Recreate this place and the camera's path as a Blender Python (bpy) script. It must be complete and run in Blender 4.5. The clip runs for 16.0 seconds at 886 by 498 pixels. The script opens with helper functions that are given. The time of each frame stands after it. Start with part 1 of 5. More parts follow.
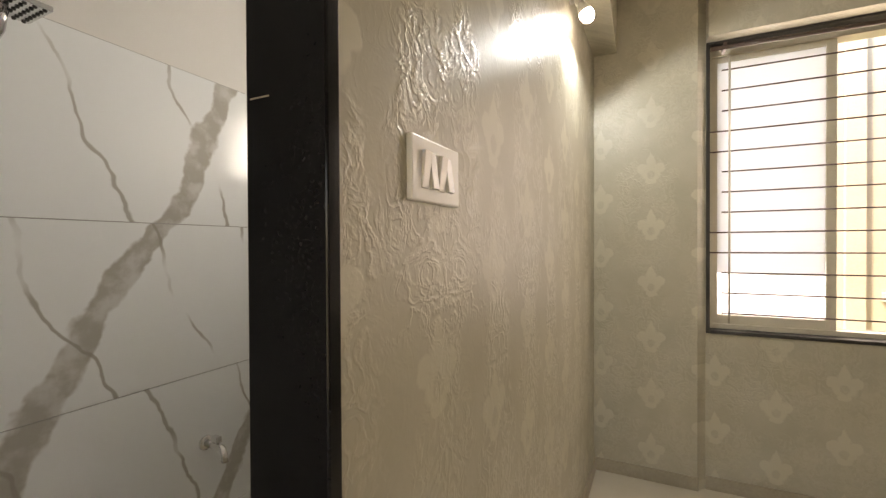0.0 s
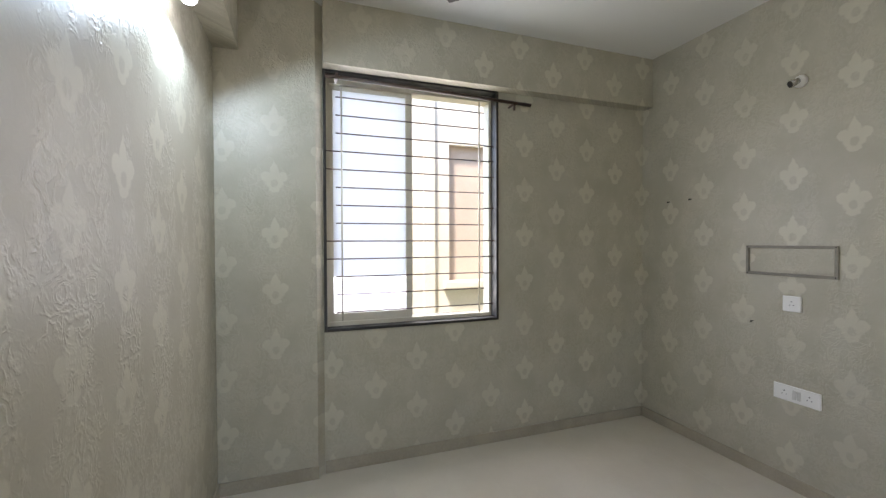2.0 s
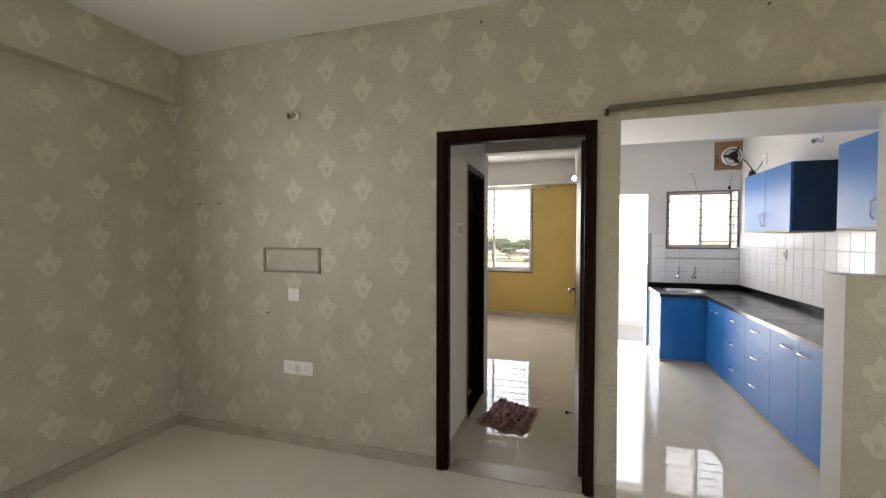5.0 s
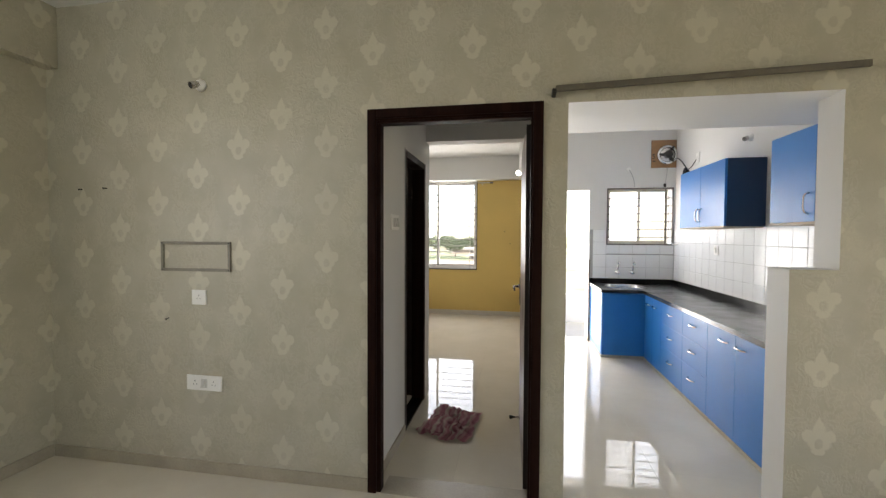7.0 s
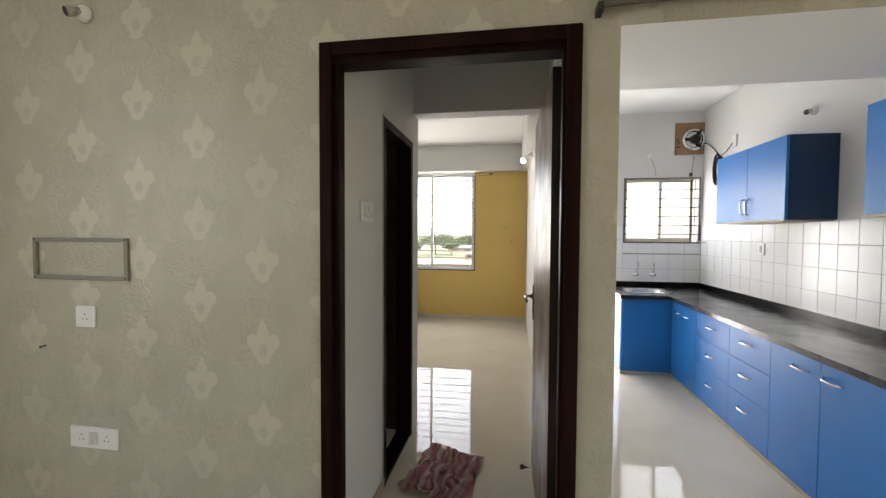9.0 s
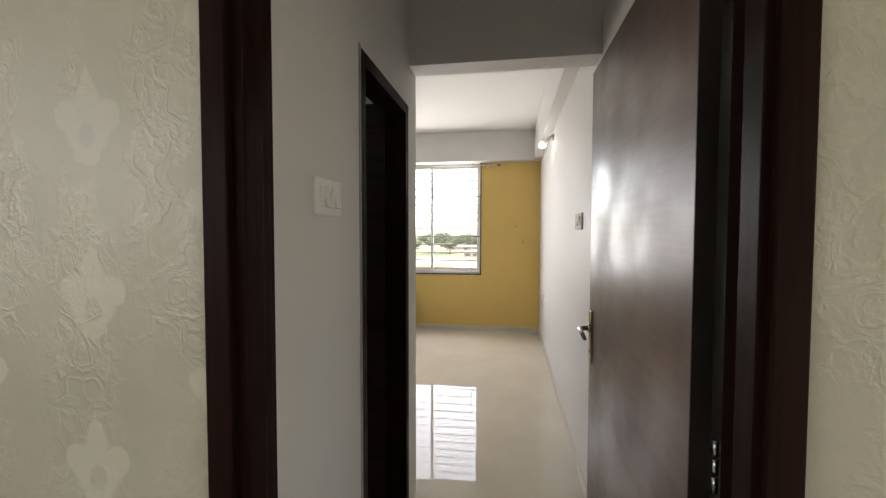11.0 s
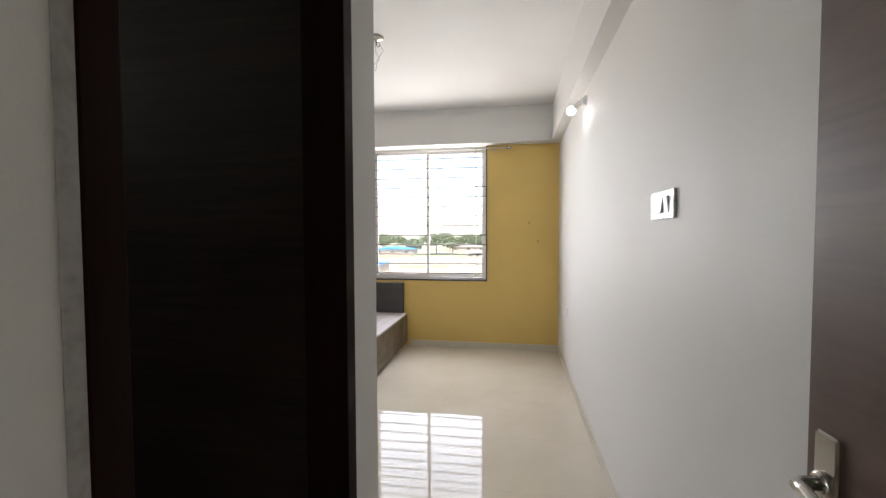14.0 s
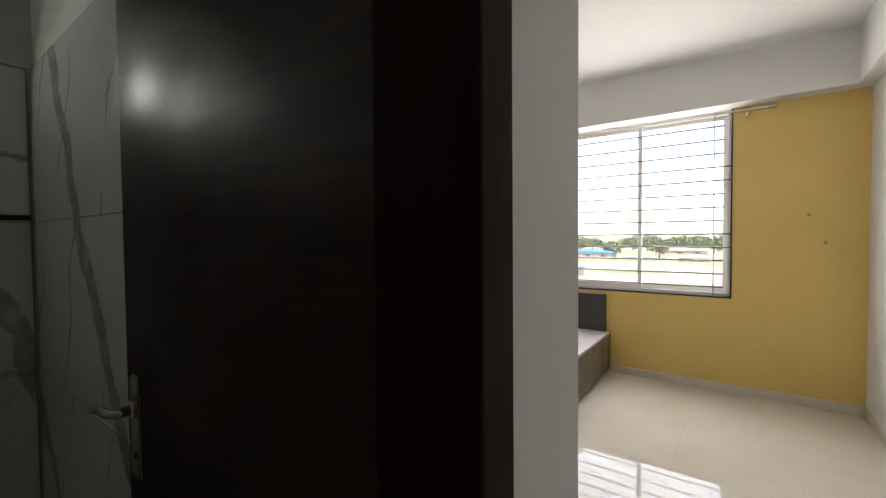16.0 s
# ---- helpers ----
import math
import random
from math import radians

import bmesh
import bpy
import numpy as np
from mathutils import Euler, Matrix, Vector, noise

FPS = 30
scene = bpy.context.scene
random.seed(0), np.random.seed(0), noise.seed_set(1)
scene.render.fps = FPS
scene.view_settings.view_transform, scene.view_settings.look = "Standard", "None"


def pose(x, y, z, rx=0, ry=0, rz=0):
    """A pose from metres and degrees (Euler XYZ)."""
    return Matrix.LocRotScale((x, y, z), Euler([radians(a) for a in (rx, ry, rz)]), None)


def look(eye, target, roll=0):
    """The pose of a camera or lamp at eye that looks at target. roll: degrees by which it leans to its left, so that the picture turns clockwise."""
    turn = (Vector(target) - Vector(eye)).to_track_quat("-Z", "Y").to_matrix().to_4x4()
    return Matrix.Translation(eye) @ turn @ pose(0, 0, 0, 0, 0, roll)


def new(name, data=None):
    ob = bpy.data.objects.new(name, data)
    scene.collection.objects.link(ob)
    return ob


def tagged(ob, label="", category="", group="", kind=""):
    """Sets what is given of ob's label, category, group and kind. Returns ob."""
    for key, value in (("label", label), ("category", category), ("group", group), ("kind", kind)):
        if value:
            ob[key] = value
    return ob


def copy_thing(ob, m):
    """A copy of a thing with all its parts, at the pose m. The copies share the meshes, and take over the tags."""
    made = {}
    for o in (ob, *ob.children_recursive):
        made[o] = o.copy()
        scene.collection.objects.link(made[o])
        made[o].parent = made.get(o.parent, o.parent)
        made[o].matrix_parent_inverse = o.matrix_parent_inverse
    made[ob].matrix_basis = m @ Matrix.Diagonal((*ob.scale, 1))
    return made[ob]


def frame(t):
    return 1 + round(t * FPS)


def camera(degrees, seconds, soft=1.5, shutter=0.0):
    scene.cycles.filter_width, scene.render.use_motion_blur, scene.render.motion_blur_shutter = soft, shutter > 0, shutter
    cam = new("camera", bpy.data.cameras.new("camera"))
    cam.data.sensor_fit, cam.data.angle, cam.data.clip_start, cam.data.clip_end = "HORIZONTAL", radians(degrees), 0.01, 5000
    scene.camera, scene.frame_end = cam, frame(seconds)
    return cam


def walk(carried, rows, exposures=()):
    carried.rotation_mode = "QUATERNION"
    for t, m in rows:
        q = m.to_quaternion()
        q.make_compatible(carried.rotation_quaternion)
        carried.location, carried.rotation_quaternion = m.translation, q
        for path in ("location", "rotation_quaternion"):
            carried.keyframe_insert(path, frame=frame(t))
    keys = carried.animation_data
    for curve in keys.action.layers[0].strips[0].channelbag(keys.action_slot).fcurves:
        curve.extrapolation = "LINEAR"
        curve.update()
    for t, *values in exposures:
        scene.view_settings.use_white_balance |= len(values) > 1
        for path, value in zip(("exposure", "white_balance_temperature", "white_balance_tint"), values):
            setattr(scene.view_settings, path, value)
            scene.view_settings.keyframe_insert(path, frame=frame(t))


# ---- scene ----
cam = camera(93.9, 16.0, soft=1.4)
PATH = [
    (0, (0.569, -2.829, 1.368), (-1.236, -3.69, 1.349), -0.3),
    (0.5, (0.526, -2.746, 1.375), (-1.39, -3.321, 1.354), -0.3),
    (1, (0.464, -2.733, 1.378), (-1.526, -2.924, 1.355), -0.4),
    (1.5, (0.442, -2.71, 1.405), (-1.543, -2.468, 1.378), -0.2),
    (2, (0.487, -2.666, 1.425), (-1.396, -1.992, 1.389), -0.2),
    (2.5, (0.559, -2.597, 1.428), (-1.147, -1.554, 1.393), -0.1),
    (3, (0.638, -2.54, 1.44), (-0.848, -1.202, 1.402), -0.2),
    (3.5, (0.683, -2.519, 1.462), (-0.558, -0.952, 1.411), -0.1),
    (4, (0.731, -2.501, 1.46), (-0.276, -0.774, 1.411), 0.0),
    (4.5, (0.777, -2.481, 1.463), (-0.006, -0.641, 1.412), 0.0),
    (5, (0.807, -2.462, 1.464), (0.212, -0.554, 1.411), 0.1),
    (7.5, (0.798, -2.049, 1.422), (0.457, -0.079, 1.359), 0.3),
    (8, (0.768, -1.89, 1.412), (0.433, 0.081, 1.349), 0.3),
    (8.5, (0.748, -1.675, 1.414), (0.417, 0.296, 1.347), 0.2),
    (9, (0.71, -1.465, 1.417), (0.381, 0.507, 1.346), 0.3),
    (9.5, (0.658, -1.253, 1.406), (0.327, 0.718, 1.335), 0.4),
    (10, (0.597, -1.038, 1.421), (0.27, 0.934, 1.346), 0.3),
    (12.5, (0.474, -0.176, 1.426), (0.152, 1.797, 1.348), -0.1),
    (13, (0.45, -0.018, 1.417), (0.125, 1.954, 1.337), -0.2),
    (13.5, (0.432, 0.189, 1.41), (0.11, 2.161, 1.329), -0.2),
    (14, (0.411, 0.386, 1.401), (0.078, 2.357, 1.324), -0.2),
    (14.5, (0.374, 0.566, 1.395), (-0.013, 2.527, 1.317), -0.3),
    (15, (0.315, 0.744, 1.419), (-0.209, 2.673, 1.339), -0.5),
    (15.5, (0.246, 0.914, 1.43), (-0.532, 2.754, 1.341), -0.7),
    (16, (0.172, 1.057, 1.369), (-0.998, 2.678, 1.311), -0.5),
]
walk(cam, [(t, look(eye, target, roll)) for t, eye, target, roll in PATH],
     exposures=[(0, 3.25, 9100, 23), (0.6, 3.2, 7800, 21), (1.4, 3.2, 6900, 20), (2, 3.2, 6500, 18), (3, 3.25, 6850, 21), (3.5, 3.2, 7000, 19), (5, 3.25, 7350, 17), (7.5, 3.35, 7300, 15), (10, 3.35, 7300, 16),
                (12.5, 3.65, 6950, 18), (14.5, 3.4, 6850, 17), (15.5, 3.25, 6800, 17), (16, 3.35, 7100, 17)])

# ---- world and sun: a bright hazy day ----
world = bpy.data.worlds.new("sky")
scene.world = world
world.use_nodes = True
_wn = world.node_tree.nodes
_sky = _wn.new("ShaderNodeTexSky")
_sky.sky_type, _sky.sun_disc = "NISHITA", False
_sky.sun_elevation, _sky.sun_rotation = radians(62), radians(200)
_sky.air_density, _sky.dust_density = 1.0, 1.0
_wn["Background"].inputs["Strength"].default_value = 0.11
world.node_tree.links.new(_sky.outputs[0], _wn["Background"].inputs["Color"])
_sl = bpy.data.lights.new("sun", "SUN")
_sl.energy, _sl.angle, _sl.color = 1.9, radians(8), (1.0, 0.95, 0.86)
_so = new("sun", _sl)
_so.matrix_basis = look((0, 0, 30), (-6.0, 8.0, 12))


def bulb_lamp(name, at, target, watts, color):
    """A capped bulb: it shines forward from its neck."""
    d = bpy.data.lights.new(name, "SPOT")
    d.energy, d.shadow_soft_size, d.color, d.spot_size, d.spot_blend = watts, 0.03, color, radians(180), 0.2
    o = new(name, d)
    o.matrix_basis = look(at, target)
    return o


bulb_lamp("living_bulb_light", (-1.32, -3.02, 2.31), (-1.32, -2.5, 1.4), 3.0, (0.66, 0.85, 1.0))
bulb_lamp("bedroom_bulb_light", (0.79, 3.585, 2.25), (0.04, 3.585, 1.6), 0.15, (0.62, 0.87, 1.0))


def daylight(name, at, target, w, h, watts, color=(0.93, 0.97, 1.0)):
    """The sky's light in an opening; the east opening is added."""
    d = bpy.data.lights.new(name, "AREA")
    d.shape, d.size, d.size_y, d.energy, d.color = "RECTANGLE", w, h, watts, color
    o = new(name, d)
    o.matrix_basis = look(at, target)
    return o


daylight("kitchen_door_daylight", (1.43, 3.97, 1.03), (1.43, 0, 1.03), 0.70, 2.06, 4.9)
daylight("kitchen_window_daylight", (2.43, 3.97, 1.71), (2.43, 0, 1.71), 0.80, 0.74, 1.8)
daylight("bedroom_window_daylight", (-0.63, 5.60, 1.63), (-0.63, 0, 1.4), 1.44, 1.6, 7.2, (0.92, 0.96, 1.0))
# added fill lamp in a made-up opening of the unseen east wall
daylight("east_fill_light", (3.97, -2.4, 1.07), (0, -1.2, 1.07), 1.1, 2.1, 0.9, (1.0, 0.93, 0.84))
daylight("living_window_daylight", (-2.205, -1.905, 1.67), (0, -1.905, 1.5), 1.1, 1.5, 1.9, (0.95, 0.97, 1.0))
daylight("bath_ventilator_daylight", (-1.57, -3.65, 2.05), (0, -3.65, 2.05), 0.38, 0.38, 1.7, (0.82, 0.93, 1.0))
daylight("dark_bath_ventilator_daylight", (-2.36, 0.87, 1.95), (0, 0.87, 1.95), 0.28, 0.38, 1.7, (0.86, 1.0, 0.95))

# ---- materials ----


class Nodes:
    """A short way to write node materials."""

    def __init__(self, name):
        self.mat = bpy.data.materials.new(name)
        self.mat.use_nodes = True
        self.tree = self.mat.node_tree
        self.bsdf = self.tree.nodes["Principled BSDF"]

    def link(self, value, socket):
        if isinstance(value, bpy.types.NodeSocket):
            self.tree.links.new(value, socket)
        elif isinstance(value, (tuple, list)) and len(value) == 3 and socket.type == "RGBA":
            socket.default_value = (*value, 1)
        else:
            socket.default_value = value

    def node(self, kind, out=0, props=(), **ins):
        n = self.tree.nodes.new(kind)
        props = dict(props)
        if "operation" in props:
            n.operation = props["operation"]
        if "interpolation_type" in props:
            n.interpolation_type = props["interpolation_type"]
        for k, v in ins.items():
            key = int(k[1:]) if k[0] == "i" and k[1:].isdigit() else k.replace("_", " ")
            self.link(v, n.inputs[key])
        return n.outputs[out]

    def math(self, op, a, b=0.0, c=0.0):
        return self.node("ShaderNodeMath", 0, {"operation": op}, i0=a, i1=b, i2=c)

    def pos(self):
        return self.node("ShaderNodeNewGeometry", "Position")

    def obj(self):
        return self.node("ShaderNodeTexCoord", "Object")

    def scale(self, vec, s):
        return self.node("ShaderNodeVectorMath", 0, {"operation": "MULTIPLY"}, i0=vec, i1=s)

    def noise(self, vec, scale, detail=3.0, rough=0.5, dist=0.0):
        return self.node("ShaderNodeTexNoise", 0, Vector=vec, Scale=scale, Detail=detail, Roughness=rough, Distortion=dist)

    def remap(self, v, a, b, c=0.0, d=1.0):
        return self.node("ShaderNodeMapRange", 0, {"interpolation_type": "SMOOTHSTEP"}, i0=v, i1=a, i2=b, i3=c, i4=d)

    def mix(self, f, a, b):
        n = self.tree.nodes.new("ShaderNodeMix")
        n.data_type = "RGBA"
        self.link(f, n.inputs[0]), self.link(a, n.inputs[6]), self.link(b, n.inputs[7])
        return n.outputs[2]

    def bump(self, h, strength=0.3, distance=0.01):
        return self.node("ShaderNodeBump", 0, Height=h, Strength=strength, Distance=distance)

    def out(self, **ins):
        for k, v in ins.items():
            self.link(v, self.bsdf.inputs[k.replace("_", " ")])
        return self.mat


def mat_plain(name, color, rough=0.5, metal=0.0, vary=0.06, scale=6.0, bump=0.0, bscale=80.0, spec=0.5, coat=0.0):
    """Paint, plastic or metal with a little unevenness at two scales."""
    n = Nodes(name)
    p = n.obj() if metal else n.pos()
    big, fine = n.noise(p, scale, 3.0), n.noise(p, bscale, 2.0)
    k = n.math("ADD", n.math("MULTIPLY", big, 0.7), n.math("MULTIPLY", fine, 0.3))
    col = n.mix(n.remap(k, 0.3, 0.7), [c * (1 - vary) for c in color], [min(1, c * (1 + vary)) for c in color])
    rg = n.remap(k, 0.2, 0.8, rough * 0.85, min(1, rough * 1.15))
    args = dict(Base_Color=col, Roughness=rg, Metallic=metal, Specular_IOR_Level=spec, Coat_Weight=coat)
    if bump:
        args["Normal"] = n.bump(fine, bump, 0.004)
    return n.out(**args)


def mat_wallpaper():
    """Greige vinyl wallpaper with a paler flower in half-drop repeat and an embossed, slightly shiny ground."""
    n = Nodes("wallpaper")
    p = n.pos()
    warp = n.node("ShaderNodeTexNoise", 1, Vector=p, Scale=38.0, Detail=2.0)
    off = n.node("ShaderNodeVectorMath", 0, {"operation": "SUBTRACT"}, i0=warp, i1=(0.5, 0.5, 0.5))
    q = n.node("ShaderNodeVectorMath", 0, {"operation": "ADD"}, i0=p, i1=n.scale(off, (0.013, 0.013, 0.013)))
    s = n.tree.nodes.new("ShaderNodeSeparateXYZ")
    n.link(q, s.inputs[0])
    h = n.math("SUBTRACT", n.math("ADD", s.outputs[0], s.outputs[1]), -1.061)
    k = n.math("FLOOR", n.math("ADD", n.math("DIVIDE", h, 0.272), 0.5))
    u = n.math("ABSOLUTE", n.math("SUBTRACT", h, n.math("MULTIPLY", k, 0.272)))
    odd = n.math("FLOORED_MODULO", k, 2.0)
    z = n.math("SUBTRACT", n.math("SUBTRACT", s.outputs[2], 0.826), n.math("MULTIPLY", odd, 0.1615))
    v = n.math("SUBTRACT", n.math("FLOORED_MODULO", n.math("ADD", z, 0.1615), 0.323), 0.1615)

    def lobe(a, b, ru, rv):
        du = n.math("DIVIDE", n.math("SUBTRACT", u, a), ru)
        dv = n.math("DIVIDE", n.math("SUBTRACT", v, b), rv)
        return n.math("SUBTRACT", 1.0, n.math("SQRT", n.math("ADD", n.math("MULTIPLY", du, du), n.math("MULTIPLY", dv, dv))))

    def kite(b, ru, rv):
        return n.math("SUBTRACT", 1.0, n.math("ADD", n.math("DIVIDE", u, ru), n.math("DIVIDE", n.math("ABSOLUTE", n.math("SUBTRACT", v, b)), rv)))

    f = n.math("MAXIMUM", kite(0.035, 0.036, 0.072), lobe(0.0, -0.020, 0.055, 0.054))
    f = n.math("MAXIMUM", f, lobe(0.043, 0.006, 0.032, 0.034))
    f = n.math("MAXIMUM", f, lobe(0.0, -0.066, 0.034, 0.020))
    hole = n.remap(lobe(0.0, -0.030, 0.021, 0.026), -0.1, 0.3)
    cleft = n.remap(lobe(0.027, 0.042, 0.006, 0.016), -0.1, 0.4, 0.0, 0.5)
    m = n.math("MULTIPLY", n.remap(f, 0.0, 0.26), n.math("SUBTRACT", 1.0, n.math("MULTIPLY", n.math("MAXIMUM", hole, cleft), 0.75)))
    # print thinned in broad patches: glare on the paper put into its colour
    sheen_fade = n.remap(n.noise(p, 0.9, 2.0), 0.3, 0.6, 0.5, 1.0)
    m = n.math("MULTIPLY", m, sheen_fade)
    grain = n.noise(p, 170.0, 3.0)
    mott = n.noise(p, 5.0, 4.0)
    base = n.mix(n.remap(mott, 0.3, 0.7), (0.415, 0.385, 0.300), (0.470, 0.440, 0.352))
    base = n.mix(n.math("MULTIPLY", grain, 0.3), base, (0.35, 0.325, 0.258))
    col = n.mix(n.math("MULTIPLY", m, 0.5), base, (0.66, 0.63, 0.51))
    # embossed scrolls mirrored about each strip: raised worm-like lines round smooth flowers
    hs = n.math("SUBTRACT", n.math("FLOORED_MODULO", n.math("ADD", s.outputs[0], s.outputs[1]), 0.544), 0.272)
    c = n.tree.nodes.new("ShaderNodeCombineXYZ")
    n.link(n.math("ABSOLUTE", hs), c.inputs[0])
    n.link(n.math("MULTIPLY", s.outputs[2], 0.8), c.inputs[2])
    sc = n.noise(c.outputs[0], 18.0, 2.0, 0.5, 1.8)
    ridge = n.math("SUBTRACT", 1.0, n.remap(n.math("ABSOLUTE", n.math("SUBTRACT", sc, 0.5)), 0.0, 0.15))
    blob = n.noise(c.outputs[0], 5.0, 2.0)
    emb = n.math("MULTIPLY", n.math("MULTIPLY", ridge, n.remap(blob, 0.40, 0.54, 0.10, 1.0)), n.math("SUBTRACT", 1.0, n.math("MULTIPLY", m, 0.8)))
    beads = n.remap(n.noise(p, 75.0, 2.0), 0.4, 0.62)
    emb = n.math("MULTIPLY", emb, n.math("ADD", 0.55, n.math("MULTIPLY", beads, 0.45)))
    col = n.mix(n.math("MULTIPLY", emb, 0.22), col, (0.62, 0.58, 0.46))
    hgt = n.math("ADD", n.math("ADD", emb, n.math("MULTIPLY", m, 0.25)), n.math("MULTIPLY", grain, 0.06))
    return n.out(Base_Color=col, Roughness=n.remap(emb, 0.0, 0.8, 0.44, 0.28), Specular_IOR_Level=0.5, Normal=n.bump(hgt, 0.42, 0.0035))


def mat_floor():
    """Polished cream vitrified tile with faint clouding."""
    n = Nodes("polished_floor_tile")
    p = n.pos()
    c = n.noise(p, 2.2, 5.0, 0.6)
    sp = n.noise(p, 55.0, 3.0)
    rnd = n.node("ShaderNodeObjectInfo", "Random")
    col = n.mix(n.remap(c, 0.3, 0.7), (0.60, 0.55, 0.45), (0.66, 0.61, 0.51))
    col = n.mix(n.math("MULTIPLY", sp, 0.2), col, (0.52, 0.47, 0.38))
    col = n.mix(n.math("MULTIPLY", rnd, 0.12), col, (0.57, 0.52, 0.43))
    smear = n.noise(n.scale(p, (1.0, 2.5, 1.0)), 3.0, 4.0)
    return n.out(Base_Color=col, Roughness=n.remap(smear, 0.35, 0.75, 0.015, 0.035), Specular_IOR_Level=0.27)


def mat_wood(name, dark, light, rough=0.3, along="z", bump=0.08, spec=0.5):
    """Stained laminate with a fine straight grain."""
    n = Nodes(name)
    st = {"z": (1, 1, 0.05), "y": (1, 0.05, 1), "x": (0.05, 1, 1)}[along]
    p = n.scale(n.pos(), st)
    g = n.noise(p, 60.0, 5.0, 0.6, 0.4)
    b = n.noise(p, 9.0, 3.0, 0.5, 0.8)
    col = n.mix(n.remap(n.math("ADD", n.math("MULTIPLY", g, 0.5), n.math("MULTIPLY", b, 0.5)), 0.35, 0.65), dark, light)
    return n.out(Base_Color=col, Roughness=n.remap(n.noise(n.pos(), 5.0, 4.0), 0.3, 0.7, rough * 0.8, rough * 1.25),
                 Normal=n.bump(g, bump, 0.002), Specular_IOR_Level=spec)


def mat_stone(name, base, fleck, rough, scale=180.0, spec=0.5):
    n = Nodes(name)
    p = n.pos()
    s = n.noise(p, scale, 2.0)
    c = n.noise(p, 7.0, 4.0)
    col = n.mix(n.remap(s, 0.55, 0.72), base, fleck)
    col = n.mix(n.remap(c, 0.4, 0.75, 0.0, 0.35), col, fleck)
    return n.out(Base_Color=col, Roughness=n.remap(c, 0.3, 0.7, rough * 0.8, rough * 1.6), Specular_IOR_Level=spec)


def mat_marble():
    """White glazed tile with bold slanting grey-beige veins and thin branching ones."""
    n = Nodes("veined_marble_tile")
    p = n.pos()
    rnd = n.node("ShaderNodeObjectInfo", "Random")
    wob = n.noise(p, 2.3, 5.0, 0.55)
    s = n.tree.nodes.new("ShaderNodeSeparateXYZ")
    n.link(p, s.inputs[0])
    d = n.math("ADD", s.outputs[0], n.math("MULTIPLY", s.outputs[2], 0.55))
    d = n.math("ADD", n.math("ADD", d, s.outputs[1]), n.math("MULTIPLY", n.math("SUBTRACT", wob, 0.5), 0.3))
    broad = n.math("ABSOLUTE", n.math("SUBTRACT", n.math("FLOORED_MODULO", n.math("ADD", d, 4.478), 0.95), 0.475))
    vein = n.math("SUBTRACT", 1.0, n.remap(broad, 0.036, 0.052))
    d2 = n.math("ADD", n.math("ADD", s.outputs[0], n.math("MULTIPLY", s.outputs[2], -0.42)), n.math("MULTIPLY", n.noise(p, 2.2, 4.0, 0.5), 0.3))
    thin = n.math("ABSOLUTE", n.math("SUBTRACT", n.math("FLOORED_MODULO", n.math("ADD", d2, n.math("MULTIPLY", rnd, 0.4)), 0.40), 0.20))
    tv = n.math("MULTIPLY", n.math("SUBTRACT", 1.0, n.remap(thin, 0.003, 0.010)), n.remap(n.noise(p, 3.0, 2.0), 0.38, 0.55))
    col = n.mix(n.math("MULTIPLY", vein, n.remap(n.noise(p, 14.0, 4.0), 0.3, 0.6, 0.55, 1.0)), (0.78, 0.81, 0.82), (0.42, 0.40, 0.36))
    col = n.mix(n.math("MULTIPLY", tv, 0.8), col, (0.33, 0.31, 0.27))
    return n.out(Base_Color=col, Roughness=0.12)


def mat_cloth():
    """Crumpled cotton with washed pink and white stripes."""
    n = Nodes("striped_cloth")
    p = n.node("ShaderNodeTexCoord", "UV")
    s = n.tree.nodes.new("ShaderNodeSeparateXYZ")
    n.link(p, s.inputs[0])
    st = n.math("SINE", n.math("MULTIPLY", n.math("ADD", s.outputs[0], n.math("MULTIPLY", n.noise(p, 5.0), 0.06)), 75.0))
    st2 = n.math("SINE", n.math("MULTIPLY", s.outputs[0], 31.0))
    col = n.mix(n.remap(st, -0.2, 0.7), (0.50, 0.20, 0.25), (0.62, 0.36, 0.38))
    col = n.mix(n.math("MULTIPLY", n.remap(st2, 0.5, 0.95), 0.7), col, (0.74, 0.66, 0.60))
    return n.out(Base_Color=col, Roughness=0.95, Normal=n.bump(n.noise(p, 300.0), 0.3, 0.002))


def mat_glass(name, tint=(1, 1, 1)):
    """A thin flat pane: it tints what is behind it and mirrors a little."""
    n = Nodes(name)
    t = n.node("ShaderNodeBsdfTransparent", 0, Color=tint)
    g = n.node("ShaderNodeBsdfGlossy", 0, Color=(0.9, 0.9, 0.9), Roughness=0.02)
    n.tree.links.new(n.node("ShaderNodeMixShader", 0, i0=0.06, i1=t, i2=g), n.tree.nodes["Material Output"].inputs[0])
    return n.mat


def mat_frosted():
    """White frosted pane that scatters daylight."""
    n = Nodes("frosted_pane")
    t = n.node("ShaderNodeBsdfTranslucent", 0, Color=(0.92, 0.93, 0.95))
    n.tree.links.new(n.node("ShaderNodeMixShader", 0, i0=0.12, i1=t, i2=n.bsdf.outputs[0]), n.tree.nodes["Material Output"].inputs[0])
    n.out(Base_Color=(0.9, 0.9, 0.9), Roughness=0.3)
    return n.mat


def mat_glow(name, color, strength):
    n = Nodes(name)
    return n.out(Base_Color=(0.9, 0.9, 0.9), Emission_Color=color, Emission_Strength=strength)


